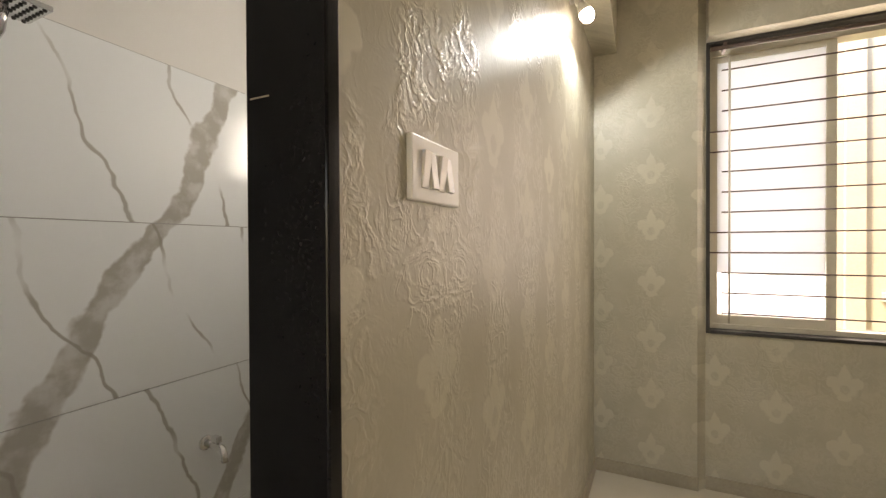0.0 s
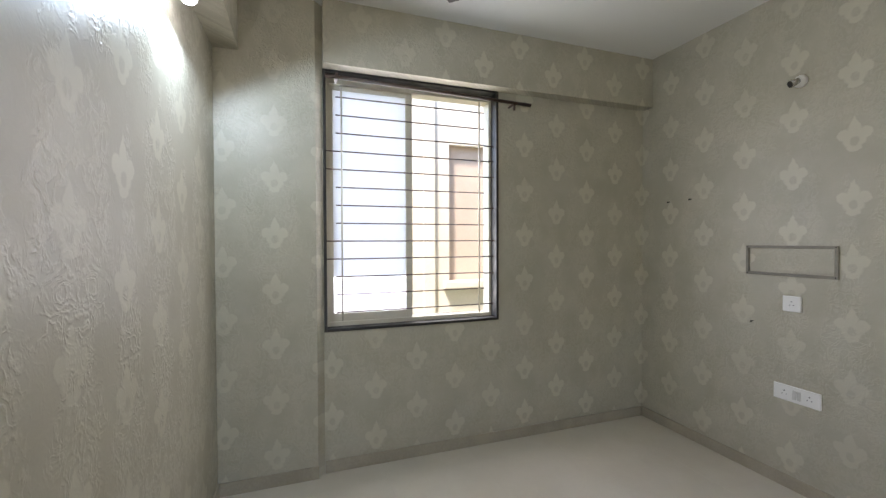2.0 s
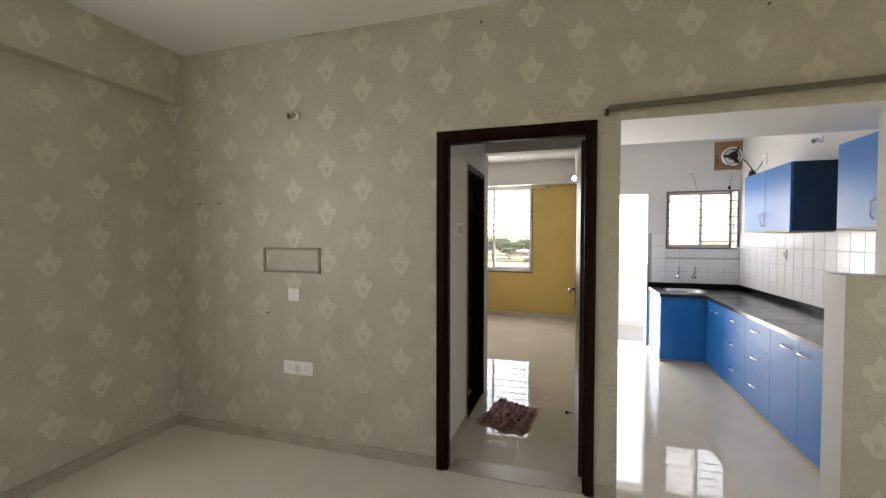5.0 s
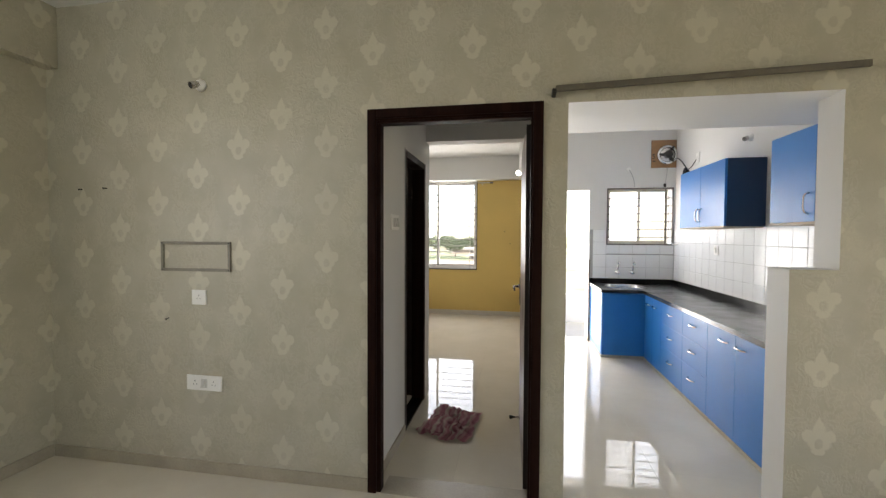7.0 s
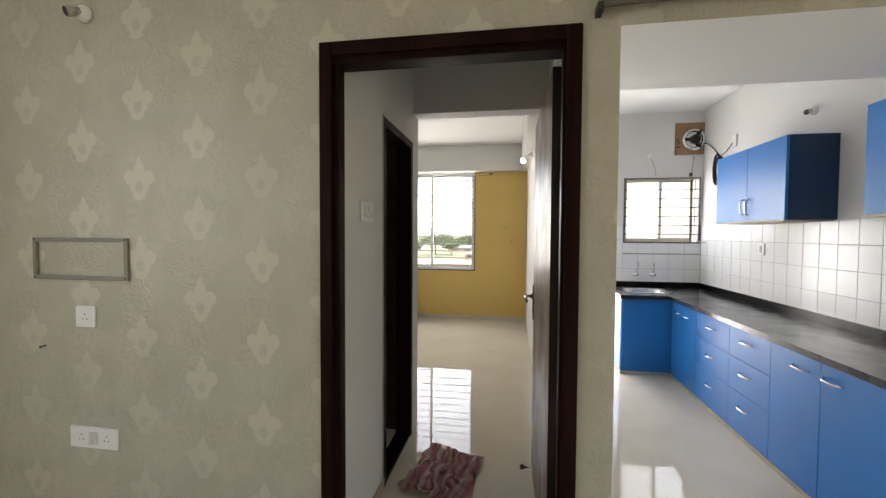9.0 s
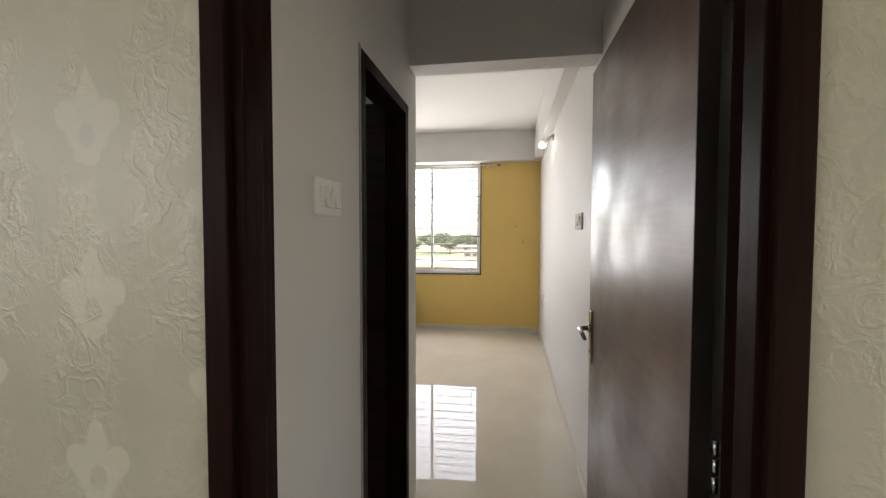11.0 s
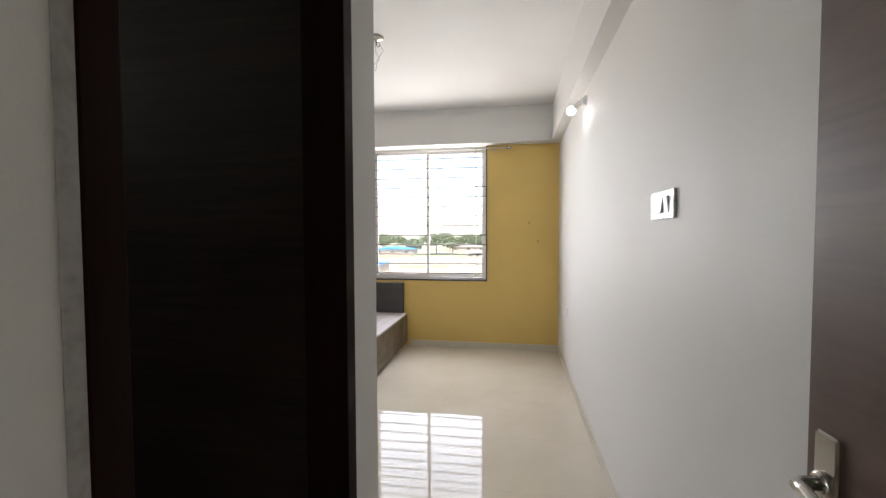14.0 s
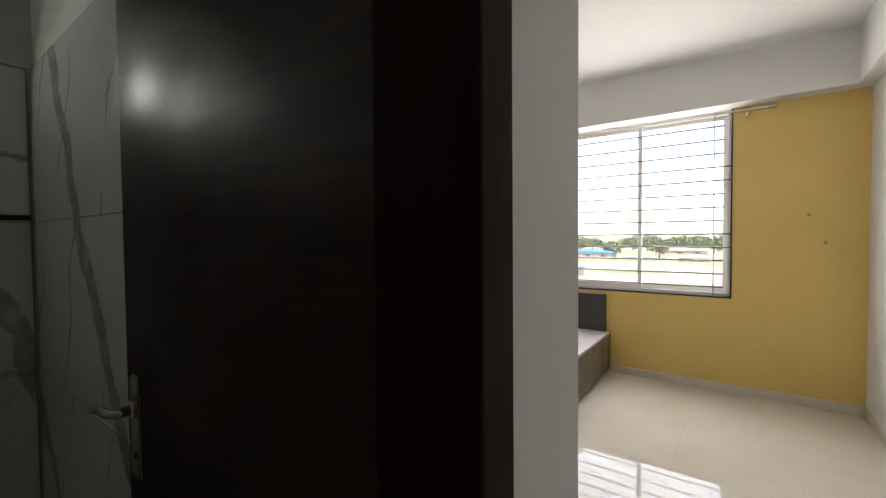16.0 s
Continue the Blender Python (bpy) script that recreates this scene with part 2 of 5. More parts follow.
PAPER = mat_wallpaper()
WHITE = mat_plain("white_wall_paint", (0.70, 0.69, 0.665), 0.6, vary=0.02, scale=1.3, bump=0.12, bscale=240)
CEIL = mat_plain("ceiling_paint", (0.76, 0.755, 0.73), 0.8, vary=0.025, scale=0.9, bump=0.1, bscale=200)
YELLOW = mat_plain("yellow_wall_paint", (0.71, 0.495, 0.155), 0.55, vary=0.05, scale=1.6, bump=0.15, bscale=220)
FLOOR = mat_floor()
GROUT = mat_plain("floor_grout", (0.60, 0.55, 0.455), 0.6)
SKIRT = mat_plain("beige_skirting_tile", (0.37, 0.325, 0.25), 0.38, vary=0.14, scale=4)
WOOD = mat_wood("dark_brown_door_frame", (0.011, 0.004, 0.003), (0.020, 0.0075, 0.0055), 0.5, spec=0.06)
LEAF = mat_wood("walnut_door_laminate", (0.088, 0.049, 0.040), (0.126, 0.071, 0.056), 0.365, along="y", bump=0.0, spec=0.65)
EDGE = mat_plain("dark_lipping", (0.012, 0.007, 0.005), 0.5)
BLACK = mat_stone("black_granite", (0.006, 0.006, 0.007), (0.010, 0.010, 0.011), 0.16, spec=0.22)
COUNTER = mat_stone("grey_black_granite", (0.02, 0.02, 0.022), (0.07, 0.07, 0.075), 0.16)
MARBLE = mat_marble()
n = Nodes("marble_print_plastic")
_v = n.math("ABSOLUTE", n.math("SUBTRACT", n.noise(n.pos(), 22.0, 4.0, 0.5, 1.0), 0.5))
MPLAST = n.out(Base_Color=n.mix(n.remap(_v, 0.0, 0.025), (0.30, 0.30, 0.31), (0.84, 0.84, 0.83)), Roughness=0.15)
GLAZED = mat_plain("white_glazed_tile", (0.78, 0.79, 0.79), 0.19, vary=0.015, scale=3, spec=0.35)
TGROUT = mat_plain("grey_tile_grout", (0.36, 0.36, 0.35), 0.9)
BLUE = mat_plain("blue_laminate", (0.009, 0.19, 0.56), 0.37, vary=0.05, scale=3)
NAVY = mat_plain("navy_laminate", (0.004, 0.03, 0.085), 0.35, vary=0.08, scale=3)
PLINTH = mat_plain("worn_cream_edging", (0.50, 0.44, 0.34), 0.6, vary=0.15, scale=12)
CREAM = mat_plain("cream_window_aluminium", (0.62, 0.58, 0.48), 0.35, vary=0.05)
SILL = mat_stone("dark_window_stone", (0.012, 0.010, 0.009), (0.03, 0.027, 0.024), 0.42)
BARS = mat_plain("brown_painted_grille", (0.10, 0.065, 0.055), 0.45, vary=0.2, scale=30)
GREYBAR = mat_plain("pale_painted_grille", (0.45, 0.42, 0.40), 0.45, vary=0.15, scale=30)
MIDBAR = mat_plain("grey_painted_grille", (0.26, 0.235, 0.22), 0.45, vary=0.15, scale=30)
CHROME = mat_plain("chrome", (0.78, 0.78, 0.78), 0.12, metal=1.0, vary=0.02)
BRUSHED = mat_plain("satin_nickel", (0.50, 0.48, 0.45), 0.2, metal=1.0, vary=0.08, scale=40)
STEEL = mat_plain("stainless_steel", (0.60, 0.60, 0.60), 0.2, metal=1.0, vary=0.05, scale=20)
PLASTIC = mat_plain("white_switch_plastic", (0.82, 0.81, 0.78), 0.38, vary=0.02)
ROCKER = mat_plain("grey_white_rocker", (0.66, 0.65, 0.62), 0.2, vary=0.03)
DARK = mat_plain("dark_socket", (0.02, 0.018, 0.016), 0.5)
BROWNISH = mat_plain("brown_rod", (0.06, 0.035, 0.025), 0.4, vary=0.15)
CARD = mat_plain("brown_cardboard", (0.33, 0.19, 0.10), 0.85, vary=0.1, scale=12, bump=0.1)
INK = mat_plain("black_print", (0.03, 0.025, 0.02), 0.8)
CABLE = mat_plain("black_cable", (0.012, 0.012, 0.013), 0.45)
GREYWIRE = mat_plain("grey_wire", (0.30, 0.30, 0.30), 0.6)
CLOTH = mat_cloth()
GLASS = mat_glass("tinted_window_glass", tint=(0.82, 0.83, 0.84))
FROST = mat_frosted()
TAPE = mat_plain("grey_trunking", (0.22, 0.205, 0.165), 0.5, vary=0.1, scale=20)
FANM = mat_plain("brown_fan_enamel", (0.035, 0.025, 0.02), 0.35, vary=0.1)
PLY = mat_wood("pale_plywood", (0.42, 0.38, 0.36), (0.52, 0.48, 0.46), 0.5, along="y")
BEDW = mat_wood("grey_brown_bed_laminate", (0.085, 0.062, 0.042), (0.13, 0.10, 0.068), 0.4, along="y")
HEAD = mat_wood("charcoal_headboard", (0.03, 0.028, 0.028), (0.055, 0.05, 0.05), 0.45, along="x")
GLOW = mat_glow("lit_bulb", (0.93, 0.97, 1.0), 4.0)
PLASTER = mat_plain("cream_render", (0.47, 0.42, 0.34), 0.85, vary=0.1, scale=1.2, bump=0.3, bscale=60)
PINK = mat_plain("pinkish_render", (0.40, 0.315, 0.245), 0.85, vary=0.08, scale=1.5, bump=0.3, bscale=60)

# ---- mesh helpers ----


def bx(bm, x0, x1, y0, y1, z0, z1, bev=0.0, mat=0):
    """A box, with bevelled edges where bev is given."""
    vs = [bm.verts.new((x, y, z)) for z in (z0, z1) for x, y in ((x0, y0), (x1, y0), (x1, y1), (x0, y1))]
    fs = [bm.faces.new([vs[i] for i in q]) for q in ((3, 2, 1, 0), (4, 5, 6, 7), (0, 1, 5, 4), (1, 2, 6, 5), (2, 3, 7, 6), (3, 0, 4, 7))]
    for f in fs:
        f.material_index = mat
    if bev:
        es = list({e for f in fs for e in f.edges})
        bmesh.ops.bevel(bm, geom=es, offset=bev, segments=2, profile=0.5, affect="EDGES", clamp_overlap=True)
    return bm


def tube(bm, pts, r, seg=8, cap=True):
    """A round rod along points; r may be a list."""
    pts = [Vector(p) for p in pts]
    rs = r if isinstance(r, (list, tuple)) else [r] * len(pts)
    d0 = (pts[1] - pts[0]).normalized()
    side = d0.orthogonal().normalized()
    rings = []
    for i, p in enumerate(pts):
        a = pts[max(i - 1, 0)]
        b = pts[min(i + 1, len(pts) - 1)]
        d = (b - a).normalized()
        side = (side - d * side.dot(d)).normalized()
        up = d.cross(side)
        rings.append([bm.verts.new(p + rs[i] * (math.cos(2 * math.pi * k / seg) * side + math.sin(2 * math.pi * k / seg) * up)) for k in range(seg)])
    for a, b in zip(rings, rings[1:]):
        for k in range(seg):
            bm.faces.new((a[k], a[(k + 1) % seg], b[(k + 1) % seg], b[k])).smooth = True
    if cap:
        bm.faces.new(rings[0][::-1])
        bm.faces.new(rings[-1])
    return bm


def turned(bm, c, axis, profile, seg=24):
    axis, c = Vector(axis).normalized(), Vector(c)
    s = axis.orthogonal().normalized()
    u = axis.cross(s)
    rings = [[bm.verts.new(c + axis * h + max(r, 2e-4) * (math.cos(2 * math.pi * k / seg) * s + math.sin(2 * math.pi * k / seg) * u)) for k in range(seg)] for h, r in profile]
    for a, b in zip(rings, rings[1:]):
        for k in range(seg):
            bm.faces.new((a[k], a[(k + 1) % seg], b[(k + 1) % seg], b[k])).smooth = True
    bm.faces.new(rings[0][::-1])
    bm.faces.new(rings[-1])
    return bm


def mesh_of(name, bm, mats):
    bmesh.ops.recalc_face_normals(bm, faces=bm.faces[:])
    me = bpy.data.meshes.new(name)
    bm.to_mesh(me)
    bm.free()
    for m in mats if isinstance(mats, (list, tuple)) else [mats]:
        me.materials.append(m)
    return me


def placed(ob):
    """Where an object stands in the world."""
    m = ob.matrix_basis.copy()
    return placed(ob.parent) @ ob.matrix_parent_inverse @ m if ob.parent else m


def part(name, bm, material, parent, label=""):
    """One mesh object under a thing or a part, its mesh given in world coordinates."""
    ob = new(name, mesh_of(name, bm, material))
    ob.parent = parent
    ob.matrix_parent_inverse = placed(parent).inverted()
    return tagged(ob, label)


def lpart(name, bm, material, parent, label=""):
    """The same with its mesh in the parent's own coordinates."""
    ob = new(name, mesh_of(name, bm, material))
    ob.parent = parent
    return tagged(ob, label)


def thing(name, label, category, at=(0, 0, 0), group="", turn=0.0, kind=""):
    e = new(name)
    e.empty_display_size = 0.1
    e.matrix_basis = pose(*at, 0, 0, turn)
    return tagged(e, label, category, group, kind)


def solo(name, bm, material, label, category, kind="", group=""):
    return tagged(new(name, mesh_of(name, bm, material)), label, category, group, kind)


def B():
    return bmesh.new()


def pierced(axis, a0, a1, u0, u1, z0, z1, holes=(), mats=(0, 0, 0)):
    """A slab across axis ('x', 'y' or 'z') from a0 to a1, with rectangular holes (u0, u1, z0, z1) right through it.
    mats: material slots of the face at a0, the face at a1 and the edges."""
    bm = B()
    us = sorted({u0, u1, *[min(max(h[i], u0), u1) for h in holes for i in (0, 1)]})
    zs = sorted({z0, z1, *[min(max(h[i], z0), z1) for h in holes for i in (2, 3)]})

    def solid(i, j):
        if not (0 <= i < len(us) - 1 and 0 <= j < len(zs) - 1):
            return False
        u, z = (us[i] + us[i + 1]) / 2, (zs[j] + zs[j + 1]) / 2
        return not any(h[0] < u < h[1] and h[2] < z < h[3] for h in holes)

    seen = {}

    def v(a, u, z):
        if (a, u, z) not in seen:
            seen[a, u, z] = bm.verts.new({"x": (a, u, z), "y": (u, a, z), "z": (u, z, a)}[axis])
        return seen[a, u, z]

    def quad(m, *c):
        bm.faces.new([v(*q) for q in c]).material_index = m

    for i in range(len(us) - 1):
        for j in range(len(zs) - 1):
            if not solid(i, j):
                continue
            ua, ub, za, zb = us[i], us[i + 1], zs[j], zs[j + 1]
            quad(mats[0], (a0, ua, za), (a0, ub, za), (a0, ub, zb), (a0, ua, zb))
            quad(mats[1], (a1, ua, za), (a1, ub, za), (a1, ub, zb), (a1, ua, zb))
            if not solid(i - 1, j):
                quad(mats[2], (a0, ua, za), (a1, ua, za), (a1, ua, zb), (a0, ua, zb))
            if not solid(i + 1, j):
                quad(mats[2], (a0, ub, za), (a1, ub, za), (a1, ub, zb), (a0, ub, zb))
            if not solid(i, j - 1):
                quad(mats[2], (a0, ua, za), (a1, ua, za), (a1, ub, za), (a0, ub, za))
            if not solid(i, j + 1):
                quad(mats[2], (a0, ua, zb), (a1, ua, zb), (a1, ub, zb), (a0, ub, zb))
    return bm


def structure(name, bm, mats, label):
    return solo(name, bm, mats, label, name.split("_")[0], "structure")

# ---- the large structure ----
H = 2.85
FAN_TURN = 92
structure("ceiling_main", bx(B(), -2.36, 3.8, -4.66, 3.95, H, H + 0.15), CEIL, "flat off-white painted ceiling")
structure("ceiling_bedroom", bx(B(), -2.36, 1.05, 3.95, 5.59, H, H + 0.15), CEIL, "flat off-white painted bedroom ceiling")

# living room
structure("wall_living_west", pierced("x", -2.34, -2.14, -3.16, 0.0, 0, H, [(-2.50, -1.31, 0.87, 2.48)]), PAPER, "greige patterned wallpaper wall with a window")
structure("wall_living_north", pierced("y", 0.0, 0.17, -2.34, 3.8, 0, H, [(0.02, 0.914, 0, 2.09), (1.056, 2.06, 0, 2.107), (2.06, 2.262, 1.287, 2.107)], (0, 1, 1)),
          [PAPER, WHITE], "patterned wallpaper wall with a doorway and a kitchen opening")
bm = pierced("y", -3.28, -3.16, -2.34, 3.8, 0, H, [(0.172, 0.96, 0, 2.12)], (1, 0, 0))
for v in bm.verts:
    if v.co.x < 0 and v.co.y > -3.2:
        v.co.y += 0.085
structure("wall_living_south", bm, [PAPER, WHITE], "embossed pale gold wallpaper wall beside the bathroom door")
# out of view; its opening is added to let fill light in
structure("wall_living_east", pierced("x", 3.8, 3.95, -4.66, 3.95, 0, H, [(-3.0, -1.8, 0, 2.15)]), WHITE, "unseen plain wall with an added light opening")
bm = B()
vs = [[bm.verts.new((x, y, z)) for x, y in ((-2.14, -3.16), (-2.095, -3.16), (-2.095, -2.545), (-2.14, -2.502))] for z in (0, H)]
for i in range(4):
    bm.faces.new((vs[0][i], vs[0][(i + 1) % 4], vs[1][(i + 1) % 4], vs[1][i]))
structure("column_west", bm, PAPER, "shallow wallpapered column beside the window")
structure("beam_west", bx(B(), -2.14, -2.045, -2.50, 0.0, 2.475, H), PAPER, "wallpapered beam over the window")
structure("beam_south", bx(B(), -2.14, 0.6, -3.16, -2.955, 2.50, H), PAPER, "wallpapered beam over the gold wall")

# first bathroom, behind the gold wall
structure("wall_bath_south", bx(B(), -1.4, 1.4, -4.66, -4.46, 0, H), WHITE, "white painted bathroom wall above the tiling")
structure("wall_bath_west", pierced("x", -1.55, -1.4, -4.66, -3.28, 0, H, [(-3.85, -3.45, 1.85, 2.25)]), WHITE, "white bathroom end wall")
structure("wall_bath_east", bx(B(), 1.4, 1.55, -4.66, -3.28, 0, H), WHITE, "white bathroom end wall")

# corridor, second bathroom, bedroom
structure("wall_corridor_west", pierced("x", -0.08, 0.02, 0.17, 1.533, 0, H, [(0.715, 1.345, 0, 2.04)]), WHITE, "white painted corridor wall with a doorway")
structure("wall_bedroom_south", bx(B(), -2.14, -0.08, 1.46, 1.533, 0, H), WHITE, "white painted wall")
structure("wall_corridor_east", bx(B(), 0.94, 1.05, 0.17, 5.39, 0, H), WHITE, "smooth white painted wall")
structure("wall_bedroom_west", pierced("x", -2.34, -2.14, 0.17, 5.39, 0, H, [(0.72, 1.02, 1.75, 2.15)]), WHITE, "white painted wall")
structure("wall_bedroom_north", pierced("y", 5.39, 5.59, -2.34, 1.05, 0, H, [(-1.355, 0.105, 0.815, 2.44)], (0, 1, 1)), [YELLOW, WHITE], "yellow painted wall with a wide window")
structure("beam_corridor", bx(B(), 0.02, 0.94, 1.39, 1.533, 2.257, H), WHITE, "white beam across the corridor end")
structure("beam_bedroom_north", bx(B(), -2.14, 0.94, 5.22, 5.39, 2.442, H), WHITE, "white beam over the yellow wall")
structure("beam_bedroom_east", bx(B(), 0.845, 0.94, 1.533, 5.22, 2.444, H), WHITE, "white beam along the side wall")
structure("beam_corridor_east", bx(B(), 0.858, 0.94, 0.17, 1.39, 2.60, H), WHITE, "white beam along the corridor wall")

# kitchen
structure("wall_kitchen_north", pierced("y", 3.75, 3.95, 1.05, 3.07, 0, H, [(1.08, 1.785, 0, 2.065), (2.013, 2.846, 1.328, 2.09)]), WHITE, "white kitchen wall with a balcony door and a window")
structure("wall_kitchen_east", bx(B(), 2.87, 3.07, 0.17, 3.75, 0, H), WHITE, "white kitchen wall")
structure("loft_slab", bx(B(), 1.05, 2.87, 0.17, 0.66, 2.11, 2.18, 0.004), WHITE, "white storage loft slab over the kitchen opening")

# balcony outside the kitchen
structure("balcony_floor", bx(B(), 1.05, 3.07, 3.95, 5.2, -0.15, -0.02), PLASTER, "pale balcony slab")
structure("balcony_parapet", bx(B(), 1.05, 3.07, 5.1, 5.2, -0.02, 0.45), WHITE, "low white balcony parapet")

# sub-floor under the tiles
structure("floor_bed", bx(B(), -2.36, 3.8, -4.66, 3.95, -0.15, -0.003), GROUT, "grey grout bed under polished floor tiles")
structure("floor_bed_north", bx(B(), -2.36, 1.05, 3.95, 5.59, -0.15, -0.003), GROUT, "grey grout bed under polished floor tiles")


def skirting(name, x0, x1, y0, y1, h=0.075, mat=SKIRT):
    return structure(name, bx(B(), x0, x1, y0, y1, 0.0, h, 0.002), mat, "low beige tile skirting")


skirting("skirting_west", -2.14, -2.128, -2.50, -0.012)
skirting("skirting_column", -2.095, -2.083, -3.148, -2.54)
skirting("skirting_north", -2.128, 0.0, -0.012, 0.0)
skirting("skirting_north_mid", 0.94, 1.056, -0.012, 0.0)
skirting("skirting_north_east", 2.06, 3.8, -0.012, 0.0)
bm = bx(B(), -2.083, 0.165, -3.16, -3.148, 0.0, 0.075, 0.002)
bmesh.ops.transform(bm, matrix=Matrix.Translation((0.165, -3.16, 0)) @ Matrix.Rotation(radians(-1.94), 4, "Z") @ Matrix.Translation((-0.165, 3.16, 0)), verts=bm.verts[:])
structure("skirting_south", bm, SKIRT, "low beige tile skirting")
skirting("skirting_corridor", 0.02, 0.03, 0.175, 0.69, 0.07)
PALESKIRT = mat_plain("pale_skirting_tile", (0.60, 0.55, 0.46), 0.38)
skirting("skirting_corridor_east", 0.93, 0.94, 0.175, 5.378, 0.07, PALESKIRT)
skirting("skirting_bedroom_north", -0.85, 0.93, 5.378, 5.39, 0.07, PALESKIRT)
skirting("skirting_kitchen", 1.05, 1.06, 0.2, 3.75, 0.07)

# ---- doors and frames ----


def lever_handle(parent, at, out, along, plate_h=0.21):
    """Satin lever handle on a long back plate. out: away from the leaf; along: where the lever points (unit vectors)."""
    at, out, along = Vector(at), Vector(out), Vector(along)
    side = Vector((0, 0, 1))
    bm = B()
    c = at + out * 0.004
    a, b = along * 0.021, side * plate_h / 2
    o = out * 0.004
    vs = [bm.verts.new(c + s1 * a + s2 * b + s3 * o) for s3 in (-1, 1) for s1, s2 in ((-1, -1), (1, -1), (1, 1), (-1, 1))]
    for q in ((3, 2, 1, 0), (4, 5, 6, 7), (0, 1, 5, 4), (1, 2, 6, 5), (2, 3, 7, 6), (3, 0, 4, 7)):
        bm.faces.new([vs[i] for i in q])
    bmesh.ops.bevel(bm, geom=bm.edges[:], offset=0.003, segments=2, affect="EDGES")
    h = part("door_handle", bm, BRUSHED, parent, "satin nickel lever handle on a back plate")
    bm = B()
    p = at + side * 0.035
    tube(bm, [p + out * 0.006, p + out * 0.035, p + out * 0.045 + along * 0.008, p + out * 0.05 + along * 0.03 + side * 0.004,
              p + out * 0.05 + along * 0.07 - side * 0.004, p + out * 0.046 + along * 0.11 - side * 0.016], [0.011, 0.009, 0.009, 0.009, 0.0085, 0.007], 10)
    turned(bm, p + out * 0.006, out, [(0, 0.017), (0.008, 0.017), (0.011, 0.013)], 16)
    part("lever", bm, BRUSHED, h)
    bm = B()
    k = at - side * 0.055 + out * 0.008
    turned(bm, k, out, [(0, 0.006), (0.002, 0.006)], 10)
    part("keyhole", bm, DARK, h)
    return h


# door from the living room into the corridor
frame_n = thing("door_frame_1", "dark brown moulded wooden door frame", "door frame", (0.47, 0.1, 0), kind="structure")
for nm, x0, x1, z0, z1 in (("jamb", 0.0, 0.05, 0, 2.12), ("jamb", 0.885, 0.935, 0, 2.12)):
    part(nm, bx(B(), x0, x1, -0.016, 0.0, z0, z1, 0.004), WOOD, frame_n)
part("head", bx(B(), 0.05, 0.885, -0.016, 0.0, 2.07, 2.12, 0.004), WOOD, frame_n)
for s in (0, 1):
    def fx(x0, x1):
        return (x0, x1) if s == 0 else (0.934 - x1, 0.934 - x0)
    bm = bx(B(), *fx(0.0205, 0.023), 0.0, 0.168, 0, 2.09, 0.001)
    bx(bm, *fx(0.023, 0.042), 0.0, 0.125, 0, 2.06, 0.003)
    bx(bm, *fx(0.042, 0.072 if s == 0 else 0.060), 0.0, 0.055, 0, 2.045, 0.003)
    part("lining", bm, WOOD, frame_n)
bm = bx(B(), 0.023, 0.911, 0.0, 0.168, 2.084, 2.09, 0.001)
bx(bm, 0.023, 0.911, 0.0, 0.125, 2.06, 2.084, 0.003)
bx(bm, 0.042, 0.892, 0.0, 0.055, 2.045, 2.06, 0.003)
part("lintel_lining", bm, WOOD, frame_n)
structure("threshold_1", bx(B(), 0.072, 0.874, -0.005, 0.165, 0.0, 0.003, 0.001), SKIRT, "thin stone threshold strip")

door = thing("door_1", "open walnut-brown laminated flush door", "door", (0.873, 0.165, 0), kind="structure")
hx, hy = 0.855, 0.166
ang = math.degrees(math.atan2(1.066 - hy, 0.840 - hx)) - 90
m = pose(hx, hy, 0, 0, 0, ang)
bm = B()
bx(bm, 0.0, 0.036, 0.0, 0.90, 0.008, 2.05, 0.002)
bmesh.ops.transform(bm, matrix=m, verts=bm.verts[:])
leaf = part("leaf", bm, LEAF, door)
bm = B()
bx(bm, -0.0005, 0.0365, -0.003, 0.0, 0.008, 2.05)
bmesh.ops.transform(bm, matrix=m, verts=bm.verts[:])
part("lipping", bm, EDGE, door)
r3 = m.to_3x3()
lever_handle(door, m @ Vector((0.0, 0.855, 1.02)), r3 @ Vector((-1, 0, 0)), r3 @ Vector((0, 1, 0)).normalized() * -1)
lever_handle(door, m @ Vector((0.036, 0.855, 1.02)), r3 @ Vector((1, 0, 0)), r3 @ Vector((0, 1, 0)).normalized() * -1)
for hz in (0.3, 0.95, 1.87):
    bm = B()
    for k in range(3):
        tube(bm, [(0.897, 0.158, hz + 0.034 * k), (0.897, 0.158, hz + 0.034 * k + 0.03)], 0.006, 8)
    part("hinge", bm, BRUSHED, door)
# door stop on the foot of the leaf
bm = B()
p0 = m @ Vector((0.0, 0.70, 0.11))
out = r3 @ Vector((-1, 0, 0))
turned(bm, p0, out, [(0, 0.016), (0.006, 0.016), (0.01, 0.008), (0.05, 0.006)], 14)
st = part("door_stop", bm, CHROME, door, "chrome door stop with a black rubber tip")
bm = B()
turned(bm, p0 + out * 0.05, out, [(0, 0.012), (0.02, 0.014), (0.026, 0.009)], 12)
part("rubber_tip", bm, DARK, st)

